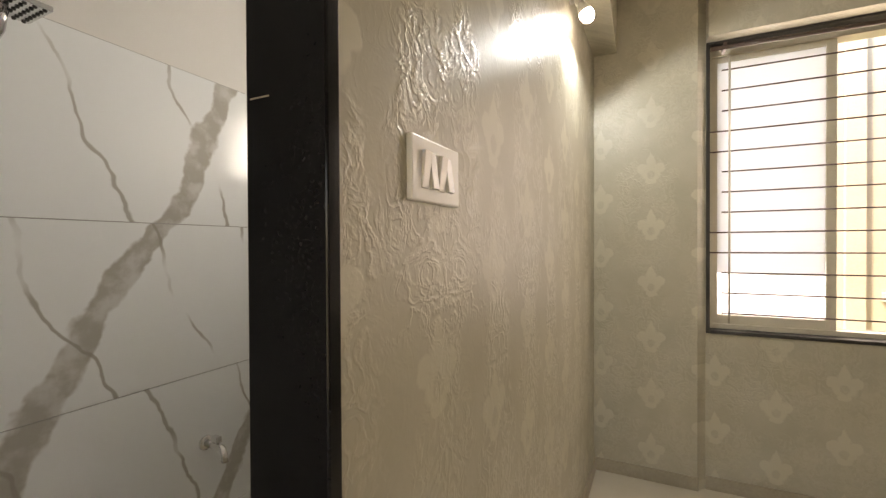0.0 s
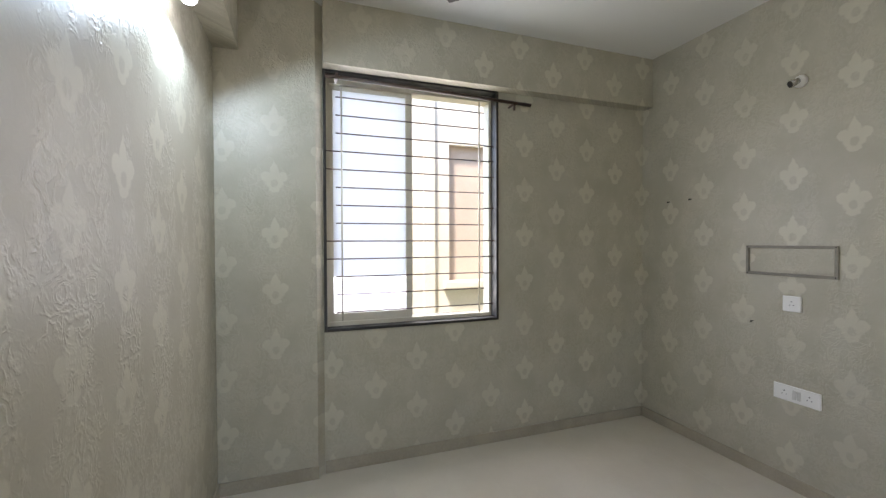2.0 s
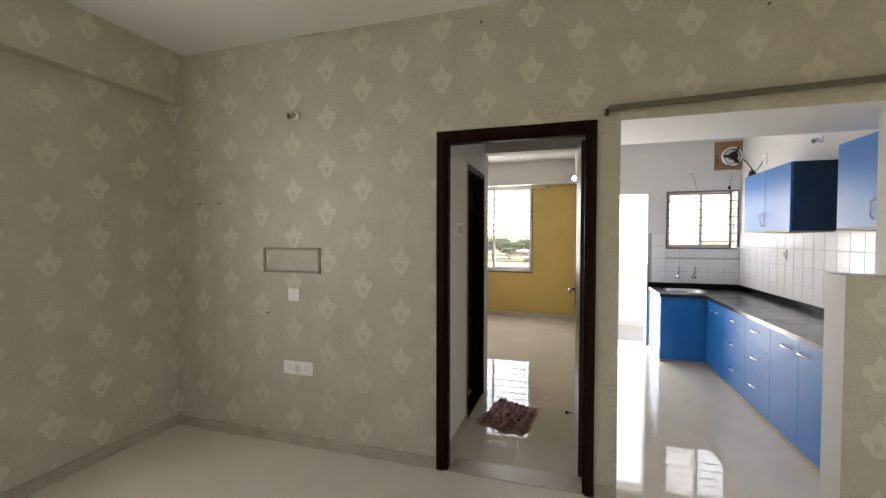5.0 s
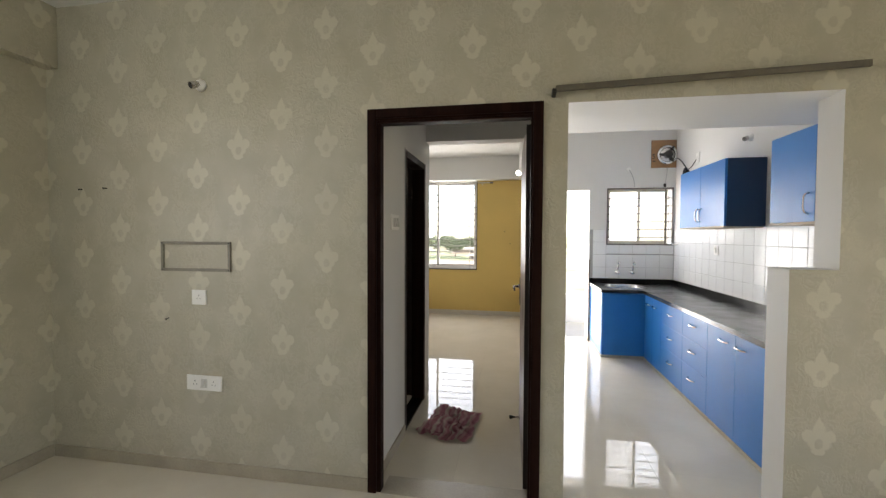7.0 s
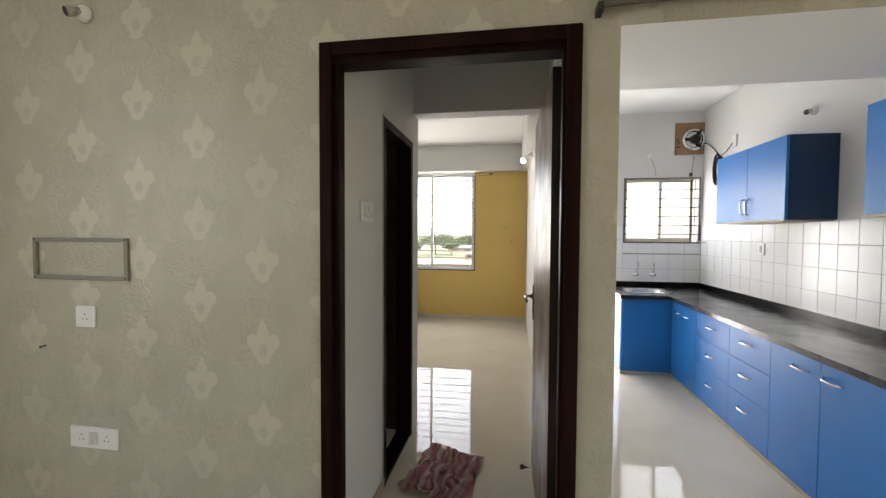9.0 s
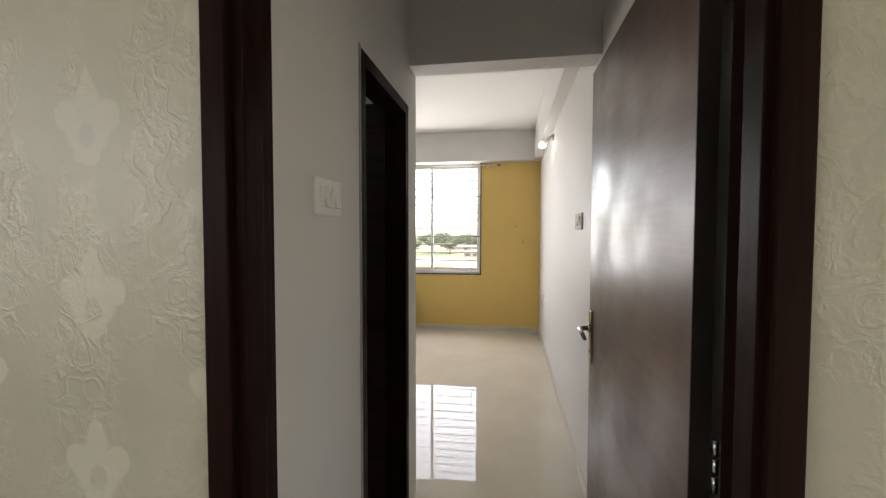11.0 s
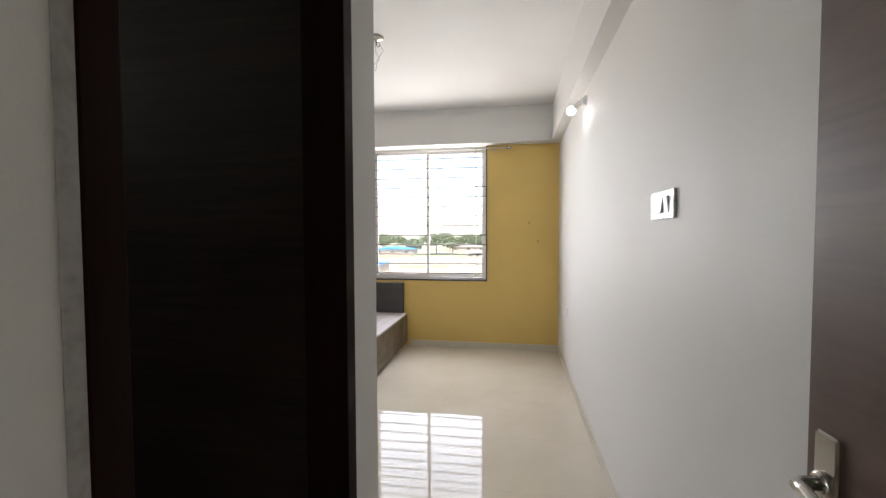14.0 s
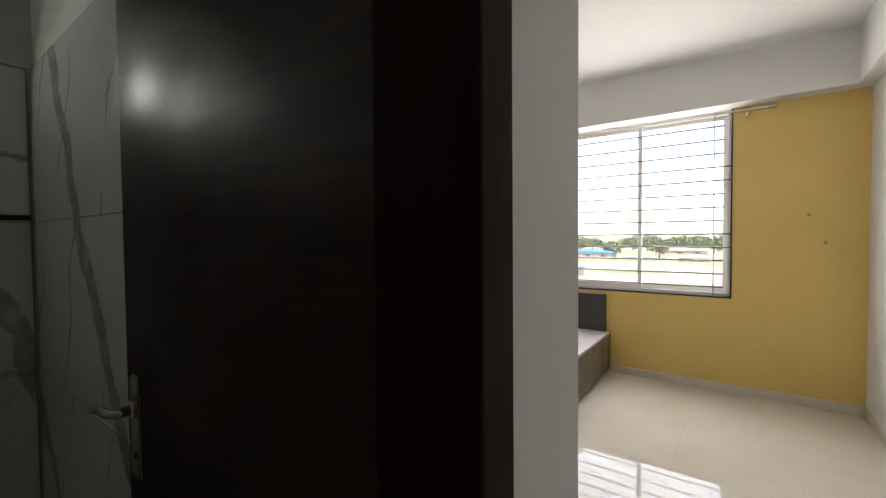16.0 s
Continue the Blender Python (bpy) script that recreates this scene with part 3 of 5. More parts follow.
# bathroom door off the corridor
fr = thing("door_frame_2", "near-black wooden bathroom door frame", "door frame", (0, 1.06, 0), kind="structure")
for y0, y1 in ((0.705, 0.75), (1.31, 1.362)):
    bm = bx(B(), -0.085, 0.023, y0, y1, 0, 2.053, 0.003)
    part("jamb", bm, WOOD, fr)
part("head", bx(B(), -0.085, 0.023, 0.75, 1.31, 2.003, 2.053, 0.003), WOOD, fr)
structure("threshold_2", bx(B(), -0.085, 0.02, 0.75, 1.31, 0.0, 0.02, 0.004), BLACK, "black granite threshold")
structure("caulk_2", bx(B(), 0.02, 0.0225, 0.685, 0.7045, 0, 2.06, 0.001), mat_plain("grey_caulk", (0.35, 0.34, 0.33), 0.8, vary=0.2, scale=20), "uneven grey sealing strip beside the frame")
door2 = thing("door_2", "near-black flush bathroom door standing open", "door", (-0.09, 1.36, 0), kind="structure")
part("leaf", bx(B(), -0.825, -0.09, 1.352, 1.384, 0.02, 2.07, 0.002), mat_wood("dark_wenge_laminate", (0.010, 0.006, 0.006), (0.034, 0.017, 0.015), 0.42, "x", 0.03, 0.3), door2)
lever_handle(door2, (-0.767, 1.352, 1.01), (0, -1, 0), (-1, 0, 0), 0.2)
bm = B()
for k in range(3):
    tube(bm, [(-0.092, 1.349, 1.75 + 0.034 * k), (-0.092, 1.349, 1.78 + 0.034 * k)], 0.006, 8)
part("hinge", bm, BRUSHED, door2)

# black jamb of the first bathroom
fr = thing("door_frame_3", "polished black granite door lining with small chips", "door frame", (0.57, -3.24, 0), kind="structure")
for x0, x1 in ((0.172, 0.196), (0.936, 0.96)):
    bm = bx(B(), x0, x1, -3.287, -3.154, 0, 2.12, 0.003)
    part("jamb", bm, BLACK, fr)
part("head", bx(B(), 0.196, 0.936, -3.287, -3.154, 2.096, 2.12, 0.003), BLACK, fr)
bm = B()
bx(bm, 0.196, 0.1966, -3.278, -3.245, 1.554, 1.556)
part("scratch", bm, SKIRT, fr, "pale scratch")

# ---- windows ----


def bars(th, pts_list, r, mat, name="grille_bar"):
    for a, b in pts_list:
        part(name, tube(B(), [a, b], r, 8), mat, th)


# living room window
w = thing("window_1", "cream aluminium sliding window with a brown grille, one side slid open", "window", (-2.2, -1.9, 0.87), kind="structure")
for nm, y0, y1, z0, z1 in (("stone_lining", -2.50, -2.482, 0.87, 2.48), ("stone_lining", -1.328, -1.31, 0.87, 2.48),
                           ("stone_lining", -2.482, -1.328, 0.87, 0.888), ("stone_lining", -2.482, -1.328, 2.462, 2.48)):
    part(nm, bx(B(), -2.335, -2.133, y0, y1, z0, z1, 0.002), SILL, w)
for y0, y1, z0, z1 in ((-2.482, -2.462, 0.888, 2.462), (-1.348, -1.328, 0.888, 2.462), (-2.462, -1.348, 0.888, 0.915), (-2.462, -1.348, 2.42, 2.462)):
    part("window_frame", bx(B(), -2.31, -2.215, y0, y1, z0, z1, 0.002), CREAM, w)
for k, x in enumerate((-2.255, -2.29)):
    y0, y1 = -2.462 + 0.006 * k, -1.915 + 0.012 * k
    sash = part("sash", bx(bx(bx(bx(B(), x, x + 0.024, y0, y0 + 0.028, 0.915, 2.42, 0.002), x, x + 0.024, y1 - 0.042, y1, 0.915, 2.42, 0.002),
                              x, x + 0.024, y0 + 0.028, y1 - 0.042, 0.915, 0.965, 0.002), x, x + 0.024, y0 + 0.028, y1 - 0.042, 2.39, 2.42, 0.002), CREAM, w)
    pane = part("pane", bx(B(), x + 0.010, x + 0.014, y0 + 0.024, y1 - 0.038, 0.96, 2.395), FROST, sash, "white frosted glass")
bl = []
for i in range(13):
    z = 2.33 - 0.1125 * i
    a, b = (-2.482, -1.328) if i in (3, 4, 8, 9) else (-2.42, -1.40)
    bl.append(((-2.185, a, z), (-2.185, b, z)))
bars(w, bl, 0.0042, BARS)
bars(w, [((-2.178, y, 0.925), (-2.178, y, 2.40)) for y in (-2.385, -1.44)], 0.0055, CREAM, "grille_upright")
for z in (0.98, 1.2, 1.43, 1.66, 1.88, 2.1):
    part("grille_stub", bx(B(), -2.19, -2.18, -1.40, -1.328, z - 0.004, z + 0.004), BARS, w)

rod = thing("curtain_rod", "brown metal curtain rod on brackets", "curtain rod", (-2.05, -1.8, 2.38))
part("rod", tube(B(), [(-2.055, -2.49, 2.405), (-2.055, -1.8, 2.395), (-2.055, -1.10, 2.378)], 0.011, 10), BROWNISH, rod)
part("bracket", bx(bx(B(), -2.14, -2.05, -1.235, -1.222, 2.366, 2.378, 0.002), -2.062, -2.05, -1.235, -1.222, 2.33, 2.372, 0.002), BROWNISH, rod)
part("bracket", bx(B(), -2.14, -2.05, -2.43, -2.415, 2.40, 2.43, 0.002), BROWNISH, rod)

# bedroom window
w = thing("window_2", "white sliding window with thin horizontal grille bars", "window", (-0.63, 5.45, 0.82), kind="structure")
for x0, x1, z0, z1 in ((-1.355, -1.342, 0.815, 2.44), (0.092, 0.105, 0.815, 2.44), (-1.342, 0.092, 0.815, 0.828)):
    part("stone_lining", bx(B(), x0, x1, 5.383, 5.58, z0, z1, 0.002), SILL, w)
SASHW = mat_plain("white_sash_aluminium", (0.70, 0.68, 0.64), 0.35)
for x0, x1, z0, z1 in ((-1.342, -1.32, 0.828, 2.44), (0.07, 0.092, 0.828, 2.44), (-1.32, 0.07, 0.828, 0.855), (-1.32, 0.07, 2.41, 2.44)):
    part("window_frame", bx(B(), x0, x1, 5.44, 5.52, z0, z1, 0.002), SASHW, w)
for y, x0, x1 in ((5.455, -1.32, -0.615), (5.485, -0.66, 0.07)):
    sash = part("sash", bx(bx(bx(bx(B(), x0, x0 + 0.035, y, y + 0.024, 0.855, 2.41, 0.002), x1 - 0.035, x1, y, y + 0.024, 0.855, 2.41, 0.002),
                              x0 + 0.035, x1 - 0.035, y, y + 0.024, 0.855, 0.895, 0.002), x0 + 0.035, x1 - 0.035, y, y + 0.024, 2.375, 2.41, 0.002), SASHW, w)
    pane = part("pane", bx(B(), x0 + 0.03, x1 - 0.03, y + 0.010, y + 0.014, 0.89, 2.38), GLASS, sash)
    pane.visible_shadow = False
bars(w, [((-1.342 if i in (3, 4, 8, 9) else -1.32, 5.415, 0.907 + 0.117 * i), (0.092 if i in (3, 4, 8, 9) else 0.045, 5.415, 0.907 + 0.117 * i)) for i in range(13)], 0.0072, MIDBAR)
bars(w, [((x, 5.409, 0.828), (x, 5.409, 2.44)) for x in (-1.27, -0.03)], 0.0045, GREYBAR, "grille_upright")
rod = thing("curtain_rod", "short steel curtain rod on a bracket", "curtain rod", (0.1, 5.3, 2.39))
part("rod", tube(B(), [(-1.45, 5.30, 2.405), (0.34, 5.30, 2.392)], 0.008, 10), SASHW, rod)
part("finial", turned(B(), (0.335, 5.30, 2.392), (1, 0, 0), [(0, 0.012), (0.01, 0.018), (0.05, 0.018), (0.055, 0.012)], 14), BRUSHED, rod)
part("bracket", bx(B(), 0.19, 0.205, 5.295, 5.39, 2.36, 2.372, 0.002), SASHW, rod)

# kitchen window
w = thing("window_3", "small sliding kitchen window with a grille over one half", "window", (2.43, 3.8, 1.328), kind="structure")
WFR = mat_plain("brown_grey_window_stone", (0.12, 0.10, 0.085), 0.4, vary=0.15)
for x0, x1, z0, z1 in ((2.013, 2.028, 1.328, 2.09), (2.831, 2.846, 1.328, 2.09), (2.028, 2.831, 1.328, 1.343), (2.028, 2.831, 2.075, 2.09)):
    part("stone_lining", bx(B(), x0, x1, 3.74, 3.94, z0, z1, 0.002), WFR, w)
for y, x0, x1 in ((3.80, 2.028, 2.45), (3.83, 2.41, 2.80)):
    sash = part("sash", bx(bx(bx(bx(B(), x0, x0 + 0.035, y, y + 0.022, 1.343, 2.075, 0.002), x1 - 0.035, x1, y, y + 0.022, 1.343, 2.075, 0.002),
                              x0 + 0.035, x1 - 0.035, y, y + 0.022, 1.343, 1.385, 0.002), x0 + 0.035, x1 - 0.035, y, y + 0.022, 2.04, 2.075, 0.002), CREAM, w)
    pane = part("pane", bx(B(), x0 + 0.03, x1 - 0.03, y + 0.009, y + 0.013, 1.38, 2.045), FROST if x0 < 2.2 else GLASS, sash)
    pane.visible_shadow = False
bars(w, [((2.028, 3.785, 1.43 + 0.105 * i), (2.831, 3.785, 1.43 + 0.105 * i)) for i in range(6)], 0.007, MIDBAR)
bars(w, [((x, 3.78, 1.343), (x, 3.78, 2.075)) for x in (2.76, 2.80)], 0.0045, BROWNISH, "grille_upright")

# ---- small wall fittings ----


def plate(name, label, at, turn, w, h, items, group="", marble=False):
    """A switch or socket plate, built facing -y and turned about z. items: (offset x, kind, width)."""
    t = thing(name, label, "switch" if "switch" in name else "socket", at, group, turn)
    body = lpart("plate", bx(B(), -w / 2, w / 2, -0.011, 0.0, -h / 2, h / 2, 0.003), MPLAST if marble else PLASTIC, t)
    for i, (ox, kind, iw) in enumerate(items):
        if kind == "rocker":
            bm = bx(B(), -iw / 2, iw / 2, -0.004, 0.004, -h * 0.29, h * 0.29, 0.0015)
            tilt = -7 if i % 2 else 7
            bmesh.ops.transform(bm, matrix=pose(ox, -0.0125, 0, tilt, 0, 0), verts=bm.verts[:])
            lpart("rocker", bm, ROCKER, t)
        elif kind == "socket":
            bm = B()
            for dx, dz, r in ((0, 0.012, 0.0034), (-0.010, -0.008, 0.0028), (0.010, -0.008, 0.0028)):
                turned(bm, (ox + dx, -0.0108, dz), (0, -1, 0), [(0, r), (0.0009, r)], 10)
            lpart("pin_holes", bm, DARK, t)
        elif kind == "knob":
            lpart("regulator", turned(B(), (ox, -0.011, 0), (0, -1, 0), [(0, 0.02), (0.003, 0.02), (0.010, 0.014), (0.013, 0.012)], 18), ROCKER, t)
    return t


plate("switch_plate", "cream plastic switch plate with four rockers on embossed wallpaper", (-0.066, -3.1515, 1.49), 177.9, 0.168, 0.104,
      [(-0.045, "rocker", 0.022), (-0.02, "rocker", 0.022), (0.012, "rocker", 0.022), (0.037, "rocker", 0.022)])
plate("socket_plate", "small white square three-pin socket on wallpaper", (-1.055, 0.0, 1.063), 0, 0.093, 0.088, [(0, "socket", 0.03)])
plate("socket_plate", "wide white double socket with a switch", (-1.027, 0.0, 0.548), 0, 0.234, 0.09,
      [(-0.06, "socket", 0.03), (-0.008, "rocker", 0.018), (0.014, "rocker", 0.018), (0.065, "socket", 0.03)])
plate("switch_plate", "white switch plate with rockers and a fan regulator", (0.02, 0.43, 1.523), 90, 0.157, 0.10,
      [(-0.045, "rocker", 0.024), (-0.018, "rocker", 0.024), (0.015, "rocker", 0.024), (0.044, "rocker", 0.024)])
plate("switch_plate", "glossy white marble-print switch plate with a socket and two rockers", (0.94, 1.965, 1.497), -90, 0.225, 0.10,
      [(-0.075, "socket", 0.03), (0.0, "rocker", 0.034), (0.055, "rocker", 0.034)], marble=True)
plate("socket_plate", "small white socket low on the white wall", (0.94, 4.6, 0.62), -90, 0.09, 0.085, [(0, "socket", 0.03)])
plate("socket_plate", "white socket above the kitchen cabinet", (2.87, 3.07, 2.352), -90, 0.09, 0.12, [(0, "socket", 0.03)])
plate("socket_plate", "white socket set in the kitchen wall tiles", (2.861, 2.55, 1.30), -90, 0.09, 0.10, [(0, "rocker", 0.03)])
plate("socket_plate", "white double socket beside the kitchen opening", (2.861, 0.75, 1.26), -90, 0.16, 0.10, [(-0.03, "socket", 0.03), (0.04, "rocker", 0.03)])


def batten(label, at, n, d, lit):
    """An angled bulb holder: n is the wall's normal, d the way the holder points."""
    at, n, d = Vector(at), Vector(n), Vector(d).normalized()
    t = thing("bulb_holder", label, "lamp", at)
    part("base", turned(B(), at, n, [(0, 0.034), (0.012, 0.034), (0.022, 0.027), (0.03, 0.02)], 22), PLASTIC, t)
    c = at + n * 0.026
    part("socket_sleeve", turned(B(), c, d, [(0, 0.017), (0.02, 0.019), (0.045, 0.021), (0.047, 0.017), (0.03, 0.015)], 18), PLASTIC if lit else BRUSHED, t)
    if lit:
        part("bulb_neck", turned(B(), c + d * 0.043, d, [(0, 0.014), (0.012, 0.017), (0.05, 0.029)], 18), PLASTIC, t)
        part("bulb_globe", turned(B(), c + d * 0.093, d, [(0, 0.029), (0.015, 0.031), (0.032, 0.027), (0.044, 0.017), (0.049, 0.004)], 20), GLOW, t, "glowing white bulb")
    else:
        part("socket_mouth", turned(B(), c + d * 0.0475, d, [(0, 0.0165), (0.001, 0.0165)], 18), DARK, t)
    return t


batten("white bulb holder with a lit bulb on the gold wall", (-1.32, -3.108, 2.455), (0, 1, 0), (0, 0.42, -0.9), True)
batten("white bulb holder with a lit bulb on the white wall", (0.94, 3.585, 2.37), (-1, 0, 0), (-0.75, 0, -0.65), True)
batten("empty bulb holder on the wallpaper", (-1.026, 0.0, 2.31), (0, -1, 0), (-0.35, -0.75, -0.35), False)
batten("empty bulb holder on the kitchen wall", (2.87, 1.976, 2.33), (-1, 0, 0), (-0.8, -0.3, -0.3), False)

# trunking rectangle left from a bracket
t = thing("wall_bracket", "thin grey-brown metal rectangle screwed to the wallpaper", "bracket", (-1.076, 0, 1.3))
for x0, x1, z0, z1 in ((-1.31, -0.842, 1.378, 1.395), (-1.31, -0.842, 1.218, 1.236), (-1.31, -1.293, 1.236, 1.378), (-0.859, -0.842, 1.236, 1.378)):
    part("strip", bx(B(), x0, x1, -0.012, 0.0, z0, z1, 0.0015), TAPE, t)
for x in (-1.30, -0.852):
    for z in (1.227, 1.387):
        part("screw", turned(B(), (x, -0.012, z), (0, -1, 0), [(0, 0.004), (0.002, 0.003)], 8), DARK, t)

# nails, wall plugs
for i, (x, z, l) in enumerate(((-1.881, 1.717, 0.02), (-1.70, 1.722, 0.02), (-1.27, 0.93, 0.012), (0.28, 2.75, 0.012), (1.72, 2.62, 0.012))):
    bm = tube(B(), [(x, 0.0, z), (x, -0.02, z - 0.003)], 0.0035, 8)
    turned(bm, (x, -0.02, z - 0.003), (0, -1, 0), [(0, 0.006), (0.003, 0.006)], 10)
    solo("nail", bm, DARK, "dark nail stuck in the wallpaper", "nail", group="nails in the wallpaper")

# crack where the wallpaper has come away under the ceiling
bm = B()
cr = random.Random(3)
xs = [-1.02 + 0.02 * i for i in range(13)]
hs = [0.002 + 0.010 * cr.random() * math.sin(math.pi * i / 12) for i in range(13)]
for (xa, ha), (xb, hb) in zip(zip(xs, hs), zip(xs[1:], hs[1:])):
    q = [(xa, -0.003, 2.8495), (xb, -0.003, 2.8495), (xb, -0.003, 2.8495 - hb), (xa, -0.003, 2.8495 - ha)]
    fr_ = [bm.verts.new(c) for c in q]
    bk_ = [bm.verts.new((c[0], 0.0, c[2])) for c in q]
    bm.faces.new(fr_)
    for i in range(4):
        bm.faces.new((fr_[i], fr_[(i + 1) % 4], bk_[(i + 1) % 4], bk_[i]))
solo("wall_crack", bm, TAPE, "dark ragged gap at the ceiling edge of the wallpaper", "crack")

# curtain track above the kitchen opening
t = thing("curtain_track", "grey-brown curtain track over the kitchen opening", "curtain track", (1.65, 0, 2.17))
bm = bx(B(), 0.99, 2.33, -0.05, -0.035, 2.150, 2.172, 0.002)
bx(bm, 0.99, 2.33, -0.05, -0.002, 2.172, 2.180, 0.002)
bmesh.ops.transform(bm, matrix=Matrix.Translation((0.985, 0, 2.15)) @ Matrix.Rotation(radians(-1.6), 4, "Y") @ Matrix.Translation((-0.985, 0, -2.15)), verts=bm.verts[:])
part("track", bm, mat_plain("brown_track", (0.125, 0.11, 0.085), 0.5, vary=0.12, scale=20), t)
part("end_bracket", bx(B(), 0.972, 0.992, -0.055, 0.0, 2.135, 2.165, 0.003), DARK, t)

# ---- ceiling fan ----
fan = thing("ceiling_fan", "dark brown three-bladed ceiling fan", "fan", (-0.848, -1.645, 2.85))
part("canopy", turned(B(), (-0.848, -1.645, 2.85), (0, 0, -1), [(0, 0.06), (0.02, 0.06), (0.05, 0.03), (0.06, 0.013)], 24), FANM, fan)
part("downrod", tube(B(), [(-0.848, -1.645, 2.80), (-0.848, -1.645, 2.64)], 0.011, 12), FANM, fan)
part("motor", turned(B(), (-0.848, -1.645, 2.66), (0, 0, -1), [(0, 0.03), (0.015, 0.09), (0.05, 0.11), (0.09, 0.10), (0.11, 0.05), (0.12, 0.02)], 32), FANM, fan)
for k in range(3):
    bm = B()
    n = 10
    rows = []
    for i in range(n + 1):
        r = 0.16 + 0.48 * i / n
        wd = 0.050 + 0.018 * math.sin(math.pi * min(1, i / n * 1.05)) - (0.008 if i == n else 0)
        rows.append([bm.verts.new((r, s * wd, dz + s * 0.012)) for dz in (0.0, 0.004) for s in (-1, 1)])
    for a, b in zip(rows, rows[1:]):
        for q in ((0, 1), (1, 3), (3, 2), (2, 0)):
            bm.faces.new((a[q[0]], a[q[1]], b[q[1]], b[q[0]]))
    bm.faces.new([rows[0][i] for i in (0, 1, 3, 2)])
    bm.faces.new([rows[-1][i] for i in (0, 1, 3, 2)])
    bx(bm, 0.08, 0.19, -0.022, 0.022, 0.001, 0.007, 0.002)
    bmesh.ops.transform(bm, matrix=pose(-0.848, -1.645, 2.595, 0, 0, FAN_TURN + 120 * k), verts=bm.verts[:])
    part("blade", bm, FANM, fan)

# ---- corridor: cloth on the floor ----
bm = B()
uvl = bm.loops.layers.uv.new("uv")
N = 46
vg = {}
for i in range(N + 1):
    for j in range(N + 1):
        u, v = i / N, j / N
        a = Vector((u - 0.5, v - 0.5, 0))
        x = 0.335 + a.x * 0.36 + 0.05 * noise.noise((u * 3.1, v * 3.1, 1.7)) + 0.03 * noise.noise((u * 8, v * 8, 4.4)) + 0.09 * (v - 0.5)
        y = 0.93 + a.y * 0.50 + 0.06 * noise.noise((u * 2.7, v * 2.7, 6.1)) + 0.03 * noise.noise((u * 9, v * 9, 9.1)) - 0.10 * (u - 0.3)
        rid = abs(noise.noise((u * 5.5 + v * 2.0, v * 3.0, 3.3))) * 0.05 + abs(noise.noise((u * 12 + v * 7, v * 5, 8.3))) * 0.028 + abs(noise.noise((u * 24, v * 15, 2.3))) * 0.016
        edge = min(1, 7 * min(u, 1 - u, v, 1 - v) + 0.3)
        vg[i, j] = bm.verts.new((x, y, 0.006 + rid * edge))
for i in range(N):
    for j in range(N):
        f = bm.faces.new((vg[i, j], vg[i + 1, j], vg[i + 1, j + 1], vg[i, j + 1]))
        f.smooth = True
        for lp, (a, b) in zip(f.loops, ((i, j), (i + 1, j), (i + 1, j + 1), (i, j + 1))):
            lp[uvl].uv = (a / N, b / N)
ext = bmesh.ops.solidify(bm, geom=bm.faces[:], thickness=0.003)
solo("floor_cloth", bm, CLOTH, "crumpled pink and white striped cloth on the polished floor", "cloth")

# ---- bedroom ----
bed = thing("bed", "box bed with grey-brown sides, bare board top and dark headboard", "bed", (-1.5, 4.45, 0))
part("side_panel", bx(B(), -0.90, -0.875, 3.35, 5.33, 0.055, 0.395, 0.003), BEDW, bed)
part("side_panel", bx(B(), -2.09, -2.065, 3.35, 5.33, 0.055, 0.395, 0.003), BEDW, bed)
part("foot_panel", bx(B(), -2.065, -0.90, 3.35, 3.375, 0.055, 0.395, 0.003), BEDW, bed)
part("top_board", bx(B(), -2.09, -0.88, 3.35, 5.33, 0.395, 0.413, 0.003), PLY, bed)
part("headboard", bx(B(), -2.10, -0.925, 5.33, 5.38, 0.06, 0.785, 0.006), HEAD, bed)
for x, y in ((-0.93, 5.0), (-0.93, 3.5), (-2.03, 5.0), (-2.03, 3.5)):
    part("leg", turned(B(), (x, y, 0.0), (0, 0, 1), [(0, 0.022), (0.008, 0.024), (0.012, 0.017), (0.056, 0.017)], 14), BRUSHED, bed)

hook = thing("ceiling_hook_plate", "dark round fan hook plate with loose wires", "ceiling hook", (-0.589, 3.376, 2.85))
part("plate", turned(B(), (-0.589, 3.376, 2.85), (0, 0, -1), [(0, 0.055), (0.012, 0.055), (0.02, 0.045), (0.03, 0.02)], 22), BRUSHED, hook)
part("hook", tube(B(), [(-0.589, 3.376, 2.83), (-0.589, 3.376, 2.79), (-0.574, 3.376, 2.775), (-0.56, 3.376, 2.79)], 0.006, 8), BRUSHED, hook)
for s in (-1, 1):
    part("wire", tube(B(), [(-0.589 + 0.01 * s, 3.376, 2.82), (-0.56 + 0.03 * s, 3.36, 2.74), (-0.57 - 0.01 * s, 3.37, 2.68), (-0.61 + 0.02 * s, 3.38, 2.64), (-0.60, 3.39, 2.61)], 0.0022, 6), GREYWIRE, hook)
for x, z in ((0.60, 1.52), (0.70, 1.30)):
    solo("wall_scuff", turned(B(), (x, 5.3898, z), (0, -1, 0), [(0, 0.012), (0.0012, 0.010)], 9), mat_plain("bare_plaster_patch", (0.42, 0.29, 0.10), 0.9), "small chipped patch in yellow paint", "scuff", group="scuffs on the yellow wall")

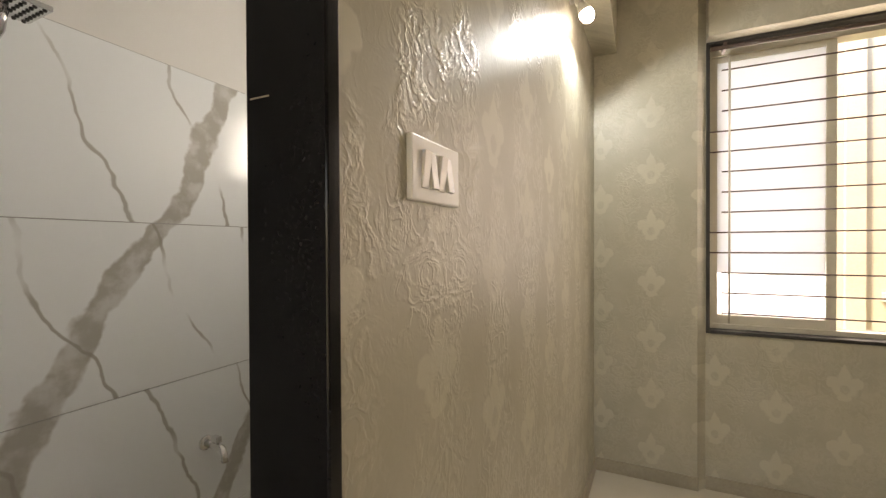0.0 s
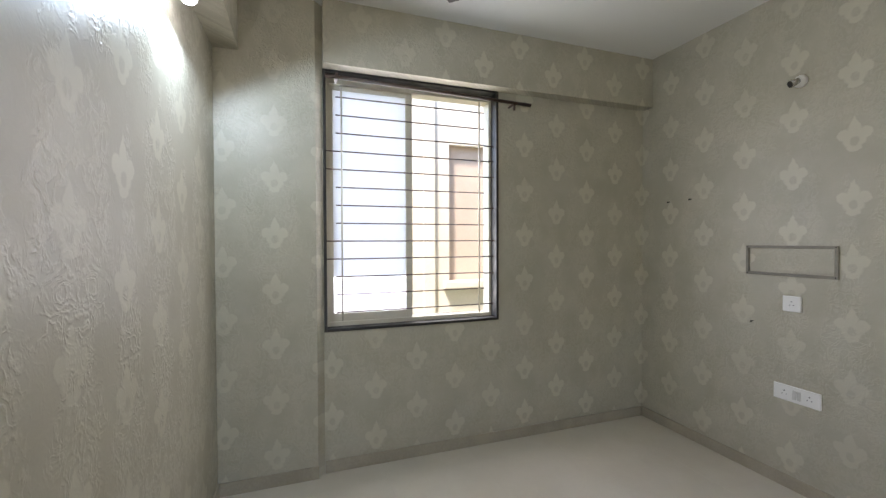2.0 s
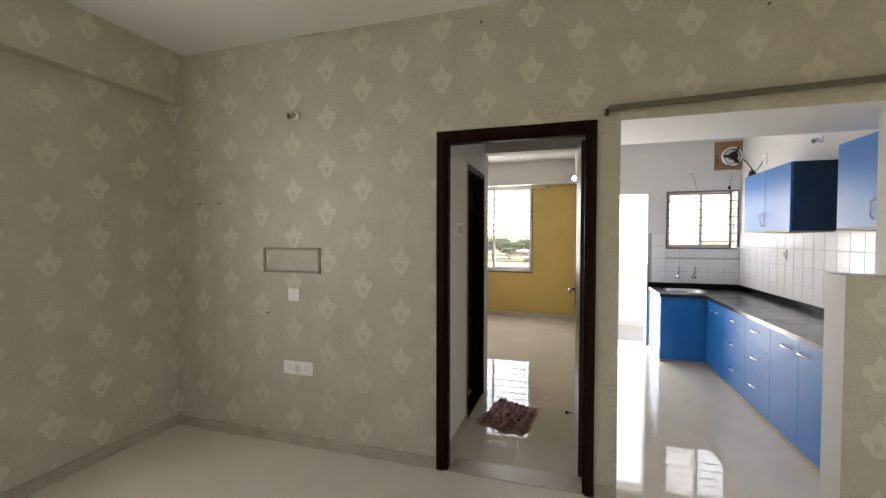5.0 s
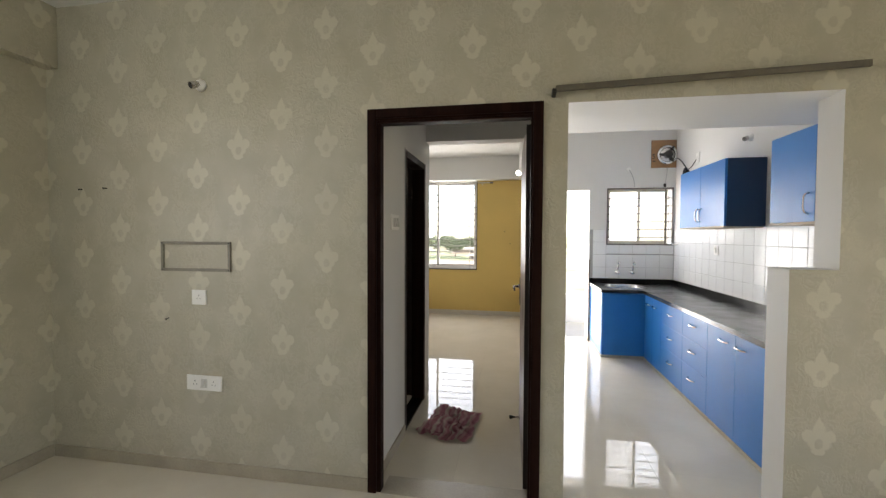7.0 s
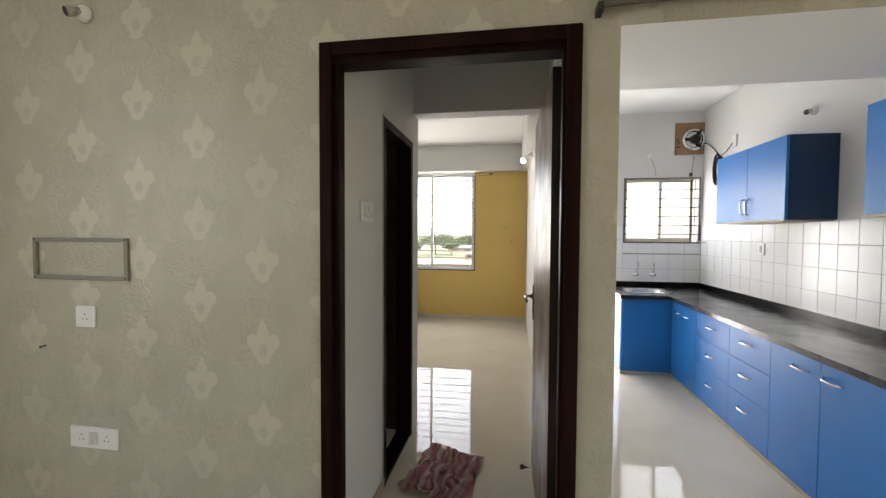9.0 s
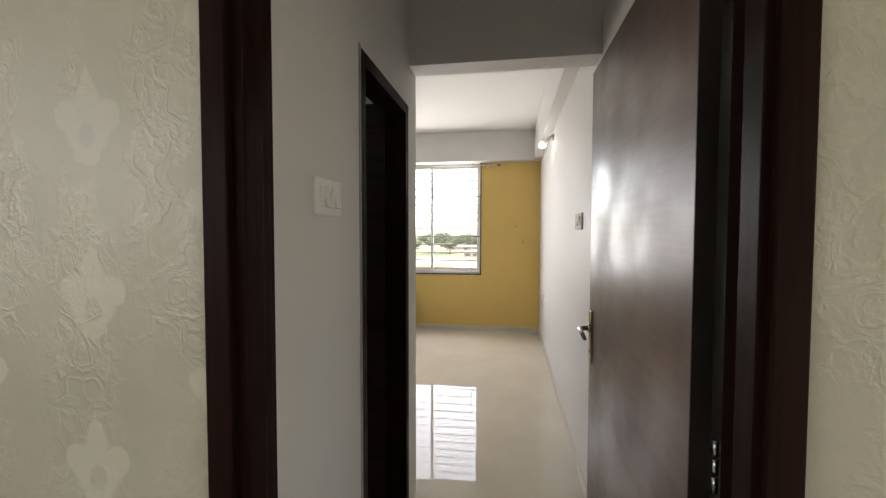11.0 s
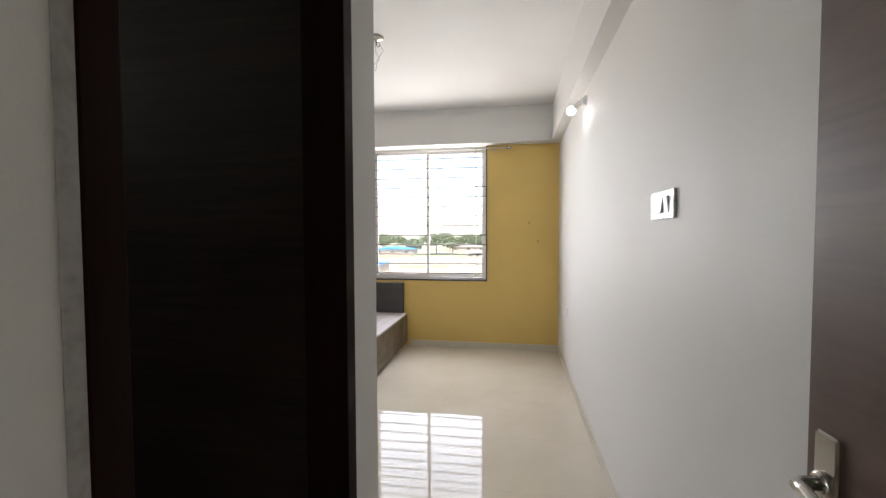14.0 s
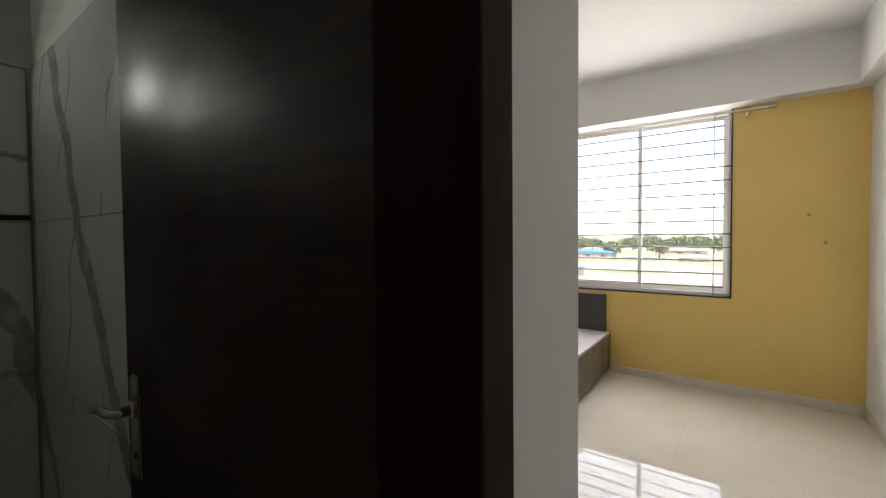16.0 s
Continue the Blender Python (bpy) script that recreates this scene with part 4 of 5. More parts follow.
# ventilator high in the corridor wall
vt = thing("ventilator", "small teal glass ventilator high in the wall", "ventilator", (0.93, 0.75, 2.47))
for y0, y1, z0, z1 in ((0.55, 0.57, 2.36, 2.585), (0.93, 0.95, 2.36, 2.585), (0.57, 0.93, 2.36, 2.38), (0.57, 0.93, 2.565, 2.585)):
    part("frame", bx(B(), 0.922, 0.94, y0, y1, z0, z1, 0.002), PLASTIC, vt)
part("pane", bx(B(), 0.931, 0.94, 0.57, 0.93, 2.38, 2.565), mat_plain("teal_glass", (0.10, 0.24, 0.26), 0.15), vt)

# ---- kitchen ----


def grip(parent, at, axis, out, ln, mat=CHROME):
    """A bowed chrome pull handle."""
    at, axis, out = Vector(at), Vector(axis), Vector(out)
    pts = []
    for k in range(11):
        s = k / 10 * 2 - 1
        pts.append(at + axis * (s * ln / 2) + out * (0.028 * (1 - s ** 6)))
    return part("handle", tube(B(), pts, [0.007 if k in (0, 10) else 0.0055 for k in range(11)], 8), mat, parent, "bowed chrome handle")


def base_unit(y0, y1, fronts, label):
    """A floor unit on the east wall. fronts: (y0, y1, z0, z1, handle y, handle z)."""
    t = thing("base_cabinet", label, "cabinet", (2.6, (y0 + y1) / 2, 0), "blue base cabinets")
    part("body", bx(B(), 2.312, 2.86, y0 + 0.001, y1 - 0.001, 0.03, 0.772, 0.001), BLUE, t)
    part("plinth", bx(B(), 2.286, 2.86, y0 + 0.001, y1 - 0.001, 0.0, 0.028, 0.001), PLINTH, t, "worn cream edging at the floor")
    for a, b, z0, z1, hy_, hz in fronts:
        d = part("drawer_front" if z1 - z0 < 0.35 else "door", bx(B(), 2.29, 2.31, a + 0.0015, b - 0.0015, z0, z1, 0.0015), BLUE, t)
        if hz is not None:
            grip(d, (2.289, hy_, hz), (0, 1, 0), (-1, 0, 0), 0.13)
    return t


base_unit(2.41, 2.958, [(2.41, 2.685, 0.03, 0.765, 2.60, 0.675), (2.685, 2.955, 0.03, 0.765, 2.80, 0.675)], "blue laminate base cabinet with two doors")
base_unit(1.85, 2.41, [(1.85, 2.41, 0.55, 0.765, 2.13, 0.677), (1.85, 2.41, 0.32, 0.547, 2.13, 0.45), (1.85, 2.41, 0.03, 0.317, 2.12, 0.215)], "blue laminate drawer unit with three drawers")
base_unit(1.36, 1.85, [(1.36, 1.85, 0.55, 0.765, 1.615, 0.685), (1.36, 1.85, 0.32, 0.547, 1.62, 0.46), (1.36, 1.85, 0.03, 0.317, 1.63, 0.222)], "blue laminate drawer unit with three drawers")
base_unit(0.51, 1.36, [(0.94, 1.36, 0.03, 0.765, 1.085, 0.69), (0.51, 0.94, 0.03, 0.765, 0.855, 0.69)], "blue laminate base cabinet with two doors")
base_unit(0.21, 0.51, [(0.21, 0.51, 0.03, 0.765, 0.43, 0.69)], "narrow blue laminate base cabinet")
t = thing("sink_cabinet", "blue laminate sink cabinet with a paler side panel", "cabinet", (2.05, 3.35, 0), "blue base cabinets")
part("body", bx(B(), 1.835, 2.31, 3.0, 3.742, 0.03, 0.772, 0.001), BLUE, t)
part("front_panel", bx(B(), 1.825, 2.308, 2.98, 2.998, 0.03, 0.765, 0.0015), BLUE, t)
part("side_panel", bx(B(), 1.817, 1.834, 3.0, 3.742, 0.03, 0.765, 0.0015), BLUE, t)
part("plinth", bx(B(), 1.815, 2.283, 2.975, 3.742, 0.0, 0.028, 0.001), PLINTH, t)

# worktop, with the sink let into it
wt = thing("worktop", "grey-black polished granite worktop with a black upstand", "worktop", (2.58, 2.0, 0.79))
bm = pierced("z", 0.775, 0.812, 2.262, 2.868, 0.205, 2.95)
part("slab", bm, COUNTER, wt)
bm = pierced("z", 0.775, 0.812, 1.80, 2.868, 2.95, 3.748, [(1.93, 2.38, 3.14, 3.56)])
part("slab", bm, COUNTER, wt)
part("upstand", bx(B(), 2.845, 2.868, 0.205, 3.725, 0.812, 0.872, 0.002), BLACK, wt)
part("upstand", bx(B(), 1.80, 2.868, 3.725, 3.748, 0.812, 0.872, 0.002), BLACK, wt)
sk = thing("sink", "stainless steel sink bowl let into the worktop", "sink", (2.15, 3.35, 0.8))
bm = B()
loops = []
for dx, z in ((0.225, 0.815), (0.222, 0.8165), (0.205, 0.8155), (0.198, 0.80), (0.185, 0.66), (0.15, 0.645)):
    hw, hd = dx, dx - 0.015
    ring = []
    for k in range(32):
        a = 2 * math.pi * k / 32
        c, s = math.cos(a), math.sin(a)
        q = (abs(c) ** 5 + abs(s) ** 5) ** -0.2
        ring.append(bm.verts.new((2.155 + hw * c * q, 3.35 + hd * s * q, z)))
    loops.append(ring)
for a, b in zip(loops, loops[1:]):
    for k in range(32):
        bm.faces.new((a[k], a[(k + 1) % 32], b[(k + 1) % 32], b[k])).smooth = True
bm.faces.new(loops[-1])
part("bowl", bm, STEEL, sk)
part("drain", turned(B(), (2.155, 3.35, 0.646), (0, 0, 1), [(0, 0.04), (0.004, 0.038), (0.005, 0.02)], 18), DARK, sk)
for x in (2.155, 2.345):
    tp = thing("wall_tap", "small chrome wall tap over the sink", "tap", (x, 3.74, 0.95), "sink taps")
    part("body", turned(B(), (x, 3.742, 0.96), (0, -1, 0), [(0, 0.028), (0.006, 0.028), (0.01, 0.014), (0.06, 0.013)], 16), CHROME, tp)
    part("spout", tube(B(), [(x, 3.69, 0.955), (x, 3.685, 1.05), (x, 3.68, 1.09), (x, 3.65, 1.105), (x, 3.62, 1.095), (x, 3.61, 1.07)], 0.0095, 10), CHROME, tp)
    part("knob", turned(B(), (x, 3.682, 0.962), (0, -1, 0), [(0, 0.014), (0.004, 0.02), (0.018, 0.02), (0.022, 0.012)], 12), CHROME, tp)


def wall_unit(y0, y1, doors, label, z0=1.53, z1=2.11):
    t = thing("wall_cabinet", label, "cabinet", (2.7, (y0 + y1) / 2, z0), "blue wall cabinets")
    part("body", bx(B(), 2.572, 2.869, y0 + 0.012, y1, z0 + 0.004, z1, 0.001), BLUE, t)
    part("end_panel", bx(B(), 2.572, 2.869, y0, y0 + 0.011, z0, z1, 0.001), NAVY, t, "navy end panel")
    part("under_trim", bx(B(), 2.552, 2.86, y0 + 0.012, y1, z0 - 0.012, z0 + 0.003, 0.001), PLINTH, t)
    for a, b, hy_ in doors:
        d = part("door", bx(B(), 2.55, 2.57, a + 0.0015, b - 0.0015, z0 + 0.004, z1 - 0.001, 0.0015), BLUE, t)
        grip(d, (2.549, hy_, z0 + 0.115), (0, 0, 1), (-1, 0, 0), 0.13)
    return t


wall_unit(1.725, 2.695, [(1.725, 2.20, 2.165), (2.20, 2.695, 2.235)], "blue wall cabinet with two doors and a navy end")
wall_unit(0.205, 1.08, [(0.635, 1.08, 0.69), (0.205, 0.635, 0.575)], "blue wall cabinet under the storage loft")

# exhaust fan set in a sheet of cardboard
ex = thing("exhaust_fan", "chrome exhaust fan fixed in a cardboard sheet", "exhaust fan", (2.72, 3.74, 2.53))
part("cardboard_sheet", pierced("y", 3.735, 3.749, 2.56, 2.868, 2.35, 2.712), CARD, ex, "brown cardboard sheet with black print")
part("bell", turned(B(), (2.75, 3.735, 2.515), (0, -1, 0), [(0, 0.125), (0.012, 0.128), (0.03, 0.122), (0.04, 0.105), (0.03, 0.09), (0.012, 0.085)], 36), CHROME, ex)
part("grille_disc", turned(B(), (2.75, 3.722, 2.515), (0, -1, 0), [(0, 0.09), (0.003, 0.09)], 30), STEEL, ex)
part("motor", turned(B(), (2.762, 3.72, 2.522), (0, -1, 0), [(0, 0.05), (0.03, 0.05), (0.045, 0.042), (0.055, 0.02)], 24), DARK, ex)
for k in range(3):
    bm = bx(B(), -0.012, 0.012, -0.004, 0.004, 0.03, 0.115, 0.002)
    bmesh.ops.transform(bm, matrix=pose(2.76, 3.69, 2.52, 0, 120 * k + 30, 0), verts=bm.verts[:])
    part("strut", bm, DARK, ex)
for s, z in (("51", 2.47),):
    cu = bpy.data.curves.new("print", "FONT")
    cu.body, cu.size, cu.extrude = s, 0.09, 0.0005
    me = bpy.data.meshes.new_from_object(bpy.data.objects.new("print_tmp", cu))
    me.materials.append(INK)
    o = new("print", me)
    o.parent = ex
    o.matrix_parent_inverse = placed(ex).inverted()
    o.matrix_basis = pose(2.565, 3.7335, z, 90, 0, 0)
part("print_bar", bx(B(), 2.575, 2.61, 3.7325, 3.7345, 2.43, 2.445), INK, ex)

cb = thing("cable", "black coiled power cable hanging from the socket", "cable", (2.85, 3.2, 2.25))
part("lead", tube(B(), [(2.84, 3.70, 2.46), (2.842, 3.62, 2.45), (2.845, 3.5, 2.39), (2.85, 3.4, 2.31), (2.852, 3.33, 2.255)], 0.006, 8), CABLE, cb)
for k in range(4):
    ring = [(2.853 - 0.008 * k, 3.325 + (0.085 - 0.004 * k) * math.cos(a) + 0.008 * k, 2.115 + (0.135 + 0.009 * k) * math.sin(a)) for a in [2 * math.pi * i / 28 for i in range(29)]]
    part("coil", tube(B(), ring, 0.006, 8), CABLE, cb)
part("plug_lead", tube(B(), [(2.85, 3.33, 2.25), (2.848, 3.2, 2.27), (2.848, 3.08, 2.33)], 0.004, 8), CABLE, cb)
cb = thing("wire", "thin grey wire from a junction box to the window", "wire", (2.3, 3.74, 2.2))
part("junction_box", turned(B(), (2.28, 3.75, 2.335), (0, -1, 0), [(0, 0.03), (0.012, 0.03), (0.016, 0.024)], 18), PLASTIC, cb)
part("lead", tube(B(), [(2.285, 3.735, 2.33), (2.32, 3.73, 2.27), (2.345, 3.73, 2.19), (2.36, 3.735, 2.10)], 0.003, 6), GREYWIRE, cb)
cb = thing("wire", "thin dark wire from the exhaust fan to the window", "wire", (2.72, 3.74, 2.2))
part("lead", tube(B(), [(2.76, 3.735, 2.36), (2.75, 3.73, 2.25), (2.735, 3.73, 2.15), (2.73, 3.735, 2.095)], 0.003, 6), GREYWIRE, cb)
part("plug", bx(B(), 2.715, 2.745, 3.715, 3.738, 2.095, 2.14, 0.004), DARK, cb)
rl = thing("towel_hook", "small white wall hook beside the kitchen window", "hook", (2.86, 3.6, 1.38))
part("arm", tube(B(), [(2.87, 3.62, 1.34), (2.80, 3.62, 1.34), (2.79, 3.62, 1.36)], 0.007, 8), PLASTIC, rl)
part("plate", turned(B(), (2.87, 3.62, 1.34), (-1, 0, 0), [(0, 0.022), (0.008, 0.02)], 14), PLASTIC, rl)
structure("door_trim_kitchen", bx(B(), 1.785, 1.80, 3.735, 3.75, 0, 1.12, 0.002), mat_plain("bare_brown_edge", (0.16, 0.11, 0.075), 0.7, vary=0.25, scale=15), "worn brown edge beside the balcony door")

# ---- first bathroom ----
sh = thing("shower_head", "square dark shower head on a wall arm", "shower", (0.05, -4.2, 2.0))
part("plate", bx(B(), 0.02, 0.17, -4.36, -4.22, 1.985, 2.0, 0.004), STEEL, sh)
bm = B()
for i in range(7):
    for j in range(7):
        turned(bm, (0.035 + 0.02 * i, -4.35 + 0.02 * j, 1.985), (0, 0, -1), [(0, 0.005), (0.004, 0.004)], 6)
part("nozzles", bm, DARK, sh)
part("arm", tube(B(), [(0.095, -4.44, 1.90), (0.095, -4.38, 1.90), (0.095, -4.31, 1.93), (0.095, -4.29, 2.0)], 0.012, 10), CHROME, sh)
tp = thing("bib_tap", "chrome bib tap on marble tiles", "tap", (-0.54, -4.44, 0.56))
part("flange", turned(B(), (-0.54, -4.446, 0.56), (0, 1, 0), [(0, 0.03), (0.008, 0.028), (0.012, 0.014)], 18), CHROME, tp)
part("spout", tube(B(), [(-0.54, -4.44, 0.56), (-0.54, -4.38, 0.56), (-0.54, -4.345, 0.555), (-0.54, -4.33, 0.53), (-0.54, -4.33, 0.505)], [0.014, 0.015, 0.013, 0.012, 0.013], 12), CHROME, tp)
part("lever", bx(B(), -0.552, -0.528, -4.40, -4.36, 0.575, 0.60, 0.004), CHROME, tp)

# second bathroom: dark towel rail
tr = thing("towel_rail", "black towel rail on the tiled wall", "towel rail", (-2.09, 1.3, 1.43))
part("rail", tube(B(), [(-2.03, 0.8, 1.455), (-2.03, 1.42, 1.455)], 0.011, 10), DARK, tr)
for y in (0.85, 1.38):
    part("post", tube(B(), [(-2.11, y, 1.455), (-2.03, y, 1.455)], 0.009, 8), DARK, tr)

# ---- outside ----
nb = thing("neighbour_building", "cream rendered building across a narrow gap", "building", (-4.05, 1, -9))
part("wall", pierced("x", -4.25, -3.9, -2.25, 6.0, -9, 6.5, [(-1.02, 0.5, 0.98, 2.52)]), PLASTER, nb)
part("recessed_panel", bx(B(), -4.2, -3.97, -1.02, 0.5, 0.98, 2.52), PINK, nb, "pinkish recessed wall panel")
part("sill", bx(B(), -3.90, -3.82, -1.10, 0.55, 0.90, 0.975, 0.005), PLASTER, nb)
part("rib", bx(B(), -3.9, -3.86, -1.33, -1.20, -9, 6.5, 0.005), PLASTER, nb)
part("roof_edge", bx(B(), -4.35, -3.8, -2.33, 6.0, 6.5, 6.65, 0.01), PLASTER, nb)

n = Nodes("dry_fields")
p = n.pos()
c1 = n.noise(p, 0.02, 4.0)
c2 = n.noise(p, 0.15, 4.0)
col = n.mix(n.remap(c1, 0.42, 0.58), (0.30, 0.25, 0.16), (0.10, 0.14, 0.05))
col = n.mix(n.remap(c2, 0.45, 0.7, 0.0, 0.6), col, (0.34, 0.29, 0.2))
FIELD = n.out(Base_Color=col, Roughness=0.95)
bm = B()
bmesh.ops.create_grid(bm, x_segments=8, y_segments=8, size=3000)
bmesh.ops.translate(bm, vec=(0, 0, -9.2), verts=bm.verts[:])
structure("ground", bm, FIELD, "dry open fields with patches of green")

# leaf green made paler, the haze of distance being put into the colour
HAZEGREEN = mat_plain("hazed_tree_green", (0.12, 0.15, 0.075), 0.9, vary=0.35, scale=0.3)
TRUNK = mat_plain("tree_bark", (0.09, 0.065, 0.045), 0.9, vary=0.2)
SHEETB = mat_plain("blue_roof_sheet", (0.04, 0.22, 0.52), 0.5, vary=0.1, scale=0.5)
SHEETW = mat_plain("pale_roof_sheet", (0.40, 0.385, 0.36), 0.6, vary=0.1, scale=0.5)
SHEDW = mat_plain("shed_wall", (0.34, 0.28, 0.22), 0.8, vary=0.1, scale=0.4)


def shed(x, y, w_, d_, h, roof, label):
    z = -9.2
    t = thing("shed", label, "building", (x, y, z), "sheds in the fields")
    part("wall", bx(B(), x - w_ / 2, x + w_ / 2, y - d_ / 2, y + d_ / 2, z, z + h), SHEDW, t)
    bm = B()
    e, k = 0.6, h * 0.28
    vs = [[bm.verts.new((xx, yy, zz)) for xx, zz in ((x - w_ / 2 - e, z + h + 0.03), (x, z + h + k), (x + w_ / 2 + e, z + h + 0.03), (x + w_ / 2 + e, z + h - 0.2), (x - w_ / 2 - e, z + h - 0.2))] for yy in (y - d_ / 2 - e, y + d_ / 2 + e)]
    for i in range(5):
        bm.faces.new((vs[0][i], vs[0][(i + 1) % 5], vs[1][(i + 1) % 5], vs[1][i]))
    bm.faces.new(vs[0])
    bm.faces.new(vs[1])
    part("roof", bm, roof, t)
    for i in range(3):
        xx = x - w_ / 2 + w_ * (i + 0.5) / 3
        part("window", bx(B(), xx - 0.8, xx + 0.8, y - d_ / 2 - 0.05, y - d_ / 2, z + h * 0.4, z + h * 0.7), DARK, t)
    return t


shed(-46, 108, 24, 10, 2.6, SHEETB, "low shed with a blue sheet roof")
shed(-56, 195, 20, 10, 3.2, SHEETB, "long shed with a blue sheet roof")
shed(-24, 235, 22, 10, 3.2, SHEETW, "pale-roofed shed in the fields")
shed(-14, 175, 9, 7, 2.6, SHEETW, "small pale-roofed shed in the fields")
shed(-95, 170, 26, 12, 3.4, SHEETW, "long pale-roofed shed in the fields")


def tree(x, y, hgt, rad, seed, first=None):
    """A tapered trunk with limbs and a crown of many small leaf clumps."""
    rng = random.Random(seed)
    t = thing("tree", "leafy green tree in the distance", "tree", (x, y, -9.2), "trees beyond the fields")
    bm = B()
    tube(bm, [(0, 0, 0), (0.1, 0, hgt * 0.3), (0.0, 0.1, hgt * 0.65)], [0.35, 0.25, 0.1], 8)
    for k in range(5):
        a = k * 1.3 + rng.random()
        tube(bm, [(0.05, 0, hgt * (0.3 + 0.06 * k)), (rad * 0.35 * math.cos(a), rad * 0.35 * math.sin(a), hgt * (0.5 + 0.05 * k)),
                  (rad * 0.7 * math.cos(a), rad * 0.7 * math.sin(a), hgt * (0.6 + 0.06 * k))], [0.14, 0.09, 0.04], 6)
    lpart("trunk", bm, TRUNK, t)
    verts, faces = [], []
    for _ in range(420):
        d = Vector((rng.gauss(0, 1), rng.gauss(0, 1), rng.gauss(0, 0.8))).normalized() * rad * rng.random() ** 0.4
        lump = 1 + 0.35 * noise.noise(d * 0.5 + Vector((seed, 0, 0)))
        c = Vector((0, 0, hgt * 0.66)) + Vector((d.x * lump, d.y * lump, d.z * hgt * 0.33 / rad * lump))
        for _ in range(3):
            a = Vector((rng.gauss(0, 1), rng.gauss(0, 1), rng.gauss(0, 1))) * 0.32
            b = Vector((rng.gauss(0, 1), rng.gauss(0, 1), rng.gauss(0, 1))) * 0.32
            i = len(verts)
            verts += [c + a, c + b, c - a, c - b]
            faces.append((i, i + 1, i + 2, i + 3))
    me = bpy.data.meshes.new("crown")
    me.from_pydata(verts, [], faces)
    me.materials.append(HAZEGREEN)
    o = new("crown", me)
    o.parent = t
    return t


first = [tree(-30, 210, 9, 5.0, 1), tree(-70, 220, 11, 6.0, 2), tree(-48, 200, 8, 4.5, 3)]
rng = random.Random(5)
for k in range(52):
    src = first[k % 3]
    a = radians(rng.uniform(1, 54))
    r = rng.uniform(205, 345)
    copy_thing(src, pose(-r * math.sin(a), r * math.cos(a), -9.2, 0, 0, rng.uniform(0, 360)))

# ---- tiles, last ----


def tile_field(parent, name, mesh, spots):
    for m in spots:
        o = new(name, mesh)
        o.parent = parent
        o.matrix_parent_inverse = placed(parent).inverted()
        o.matrix_basis = m


def tile_mesh(name, w_, h_, t_, mat, bev=0.0012):
    """A tile lying in the xy plane, its face up."""
    return mesh_of(name, bx(B(), -w_ / 2, w_ / 2, -h_ / 2, h_ / 2, -t_, 0.0, bev), mat)


fl = thing("floor", "polished cream vitrified floor tiles", "floor", (0, 0, 0), kind="structure")
cuts = {}


def lay(x0, x1, y0, y1, ox, oy, s=0.6):
    xs = [x0] + [ox + s * i for i in range(-12, 14) if x0 + 0.02 < ox + s * i < x1 - 0.02] + [x1]
    ys = [y0] + [oy + s * i for i in range(-12, 14) if y0 + 0.02 < oy + s * i < y1 - 0.02] + [y1]
    for xa, xb in zip(xs, xs[1:]):
        for ya, yb in zip(ys, ys[1:]):
            key = (round(xb - xa, 3), round(yb - ya, 3))
            if key not in cuts:
                cuts[key] = tile_mesh("floor_tile", key[0] - 0.0005, key[1] - 0.0005, 0.008, FLOOR, 0.0001)
            tile_field(fl, "floor_tile", cuts[key], [Matrix.Translation(((xa + xb) / 2, (ya + yb) / 2, 0.0))])


lay(-2.14, 3.8, -3.16, 0.0, -1.95, -0.35)
lay(0.02, 0.914, 0.0, 0.17, 2.0, 2.0)
lay(1.056, 2.06, 0.0, 0.17, 2.0, 2.0)
lay(0.02, 0.94, 0.17, 1.533, 0.45, 0.2)
lay(-2.14, 0.94, 1.533, 5.39, 0.45, 0.2)
lay(1.05, 2.87, 0.17, 3.75, 1.65, 0.5)
lay(-1.4, 1.4, -4.46, -3.16, 0.2, -4.0)
lay(-2.14, -0.08, 0.17, 1.46, -0.5, 0.5)

# white kitchen wall tiles
P = 0.17
kt = tile_mesh("wall_tile", P - 0.003, P - 0.003, 0.006, GLAZED, 0.0015)
st = thing("wall_tiling_east", "white glazed square wall tiles over the worktop", "tiling", (2.87, 2.0, 0.87), kind="structure")
part("grout", bx(B(), 2.8655, 2.8695, 0.21, 3.744, 0.872, 1.533), TGROUT, st)
tile_field(st, "wall_tile", kt, [Matrix.Translation((2.8605, 3.74 - P * (i + 0.5), 1.533 - P * (j + 0.5))) @ Matrix.Rotation(radians(-90), 4, "Y") for i in range(20) for j in range(4)])
sn = thing("wall_tiling_north", "white glazed square wall tiles round the kitchen window", "tiling", (2.4, 3.75, 0.87), kind="structure")
part("grout", pierced("y", 3.7455, 3.7495, 1.80, 2.8645, 0.872, 1.533, [(2.013, 2.846, 1.328, 1.6)]), TGROUT, sn)
spots = []
for i in range(6):
    for j in range(4):
        x, z = 2.858 - P * (i + 0.5), 1.533 - P * (j + 0.5)
        if z + P / 2 > 1.335 and 2.013 < x + P / 2 and x - P / 2 < 2.846:
            continue
        spots.append(Matrix.Translation((x, 3.7405, z)) @ Matrix.Rotation(radians(90), 4, "X"))
tile_field(sn, "wall_tile", kt, spots)
half = tile_mesh("wall_tile", P - 0.003, 0.118 - 0.003, 0.006, GLAZED, 0.0015)
tile_field(sn, "wall_tile", half, [Matrix.Translation((2.858 - P * (i + 0.5), 3.7405, 1.265)) @ Matrix.Rotation(radians(90), 4, "X") for i in range(5)])

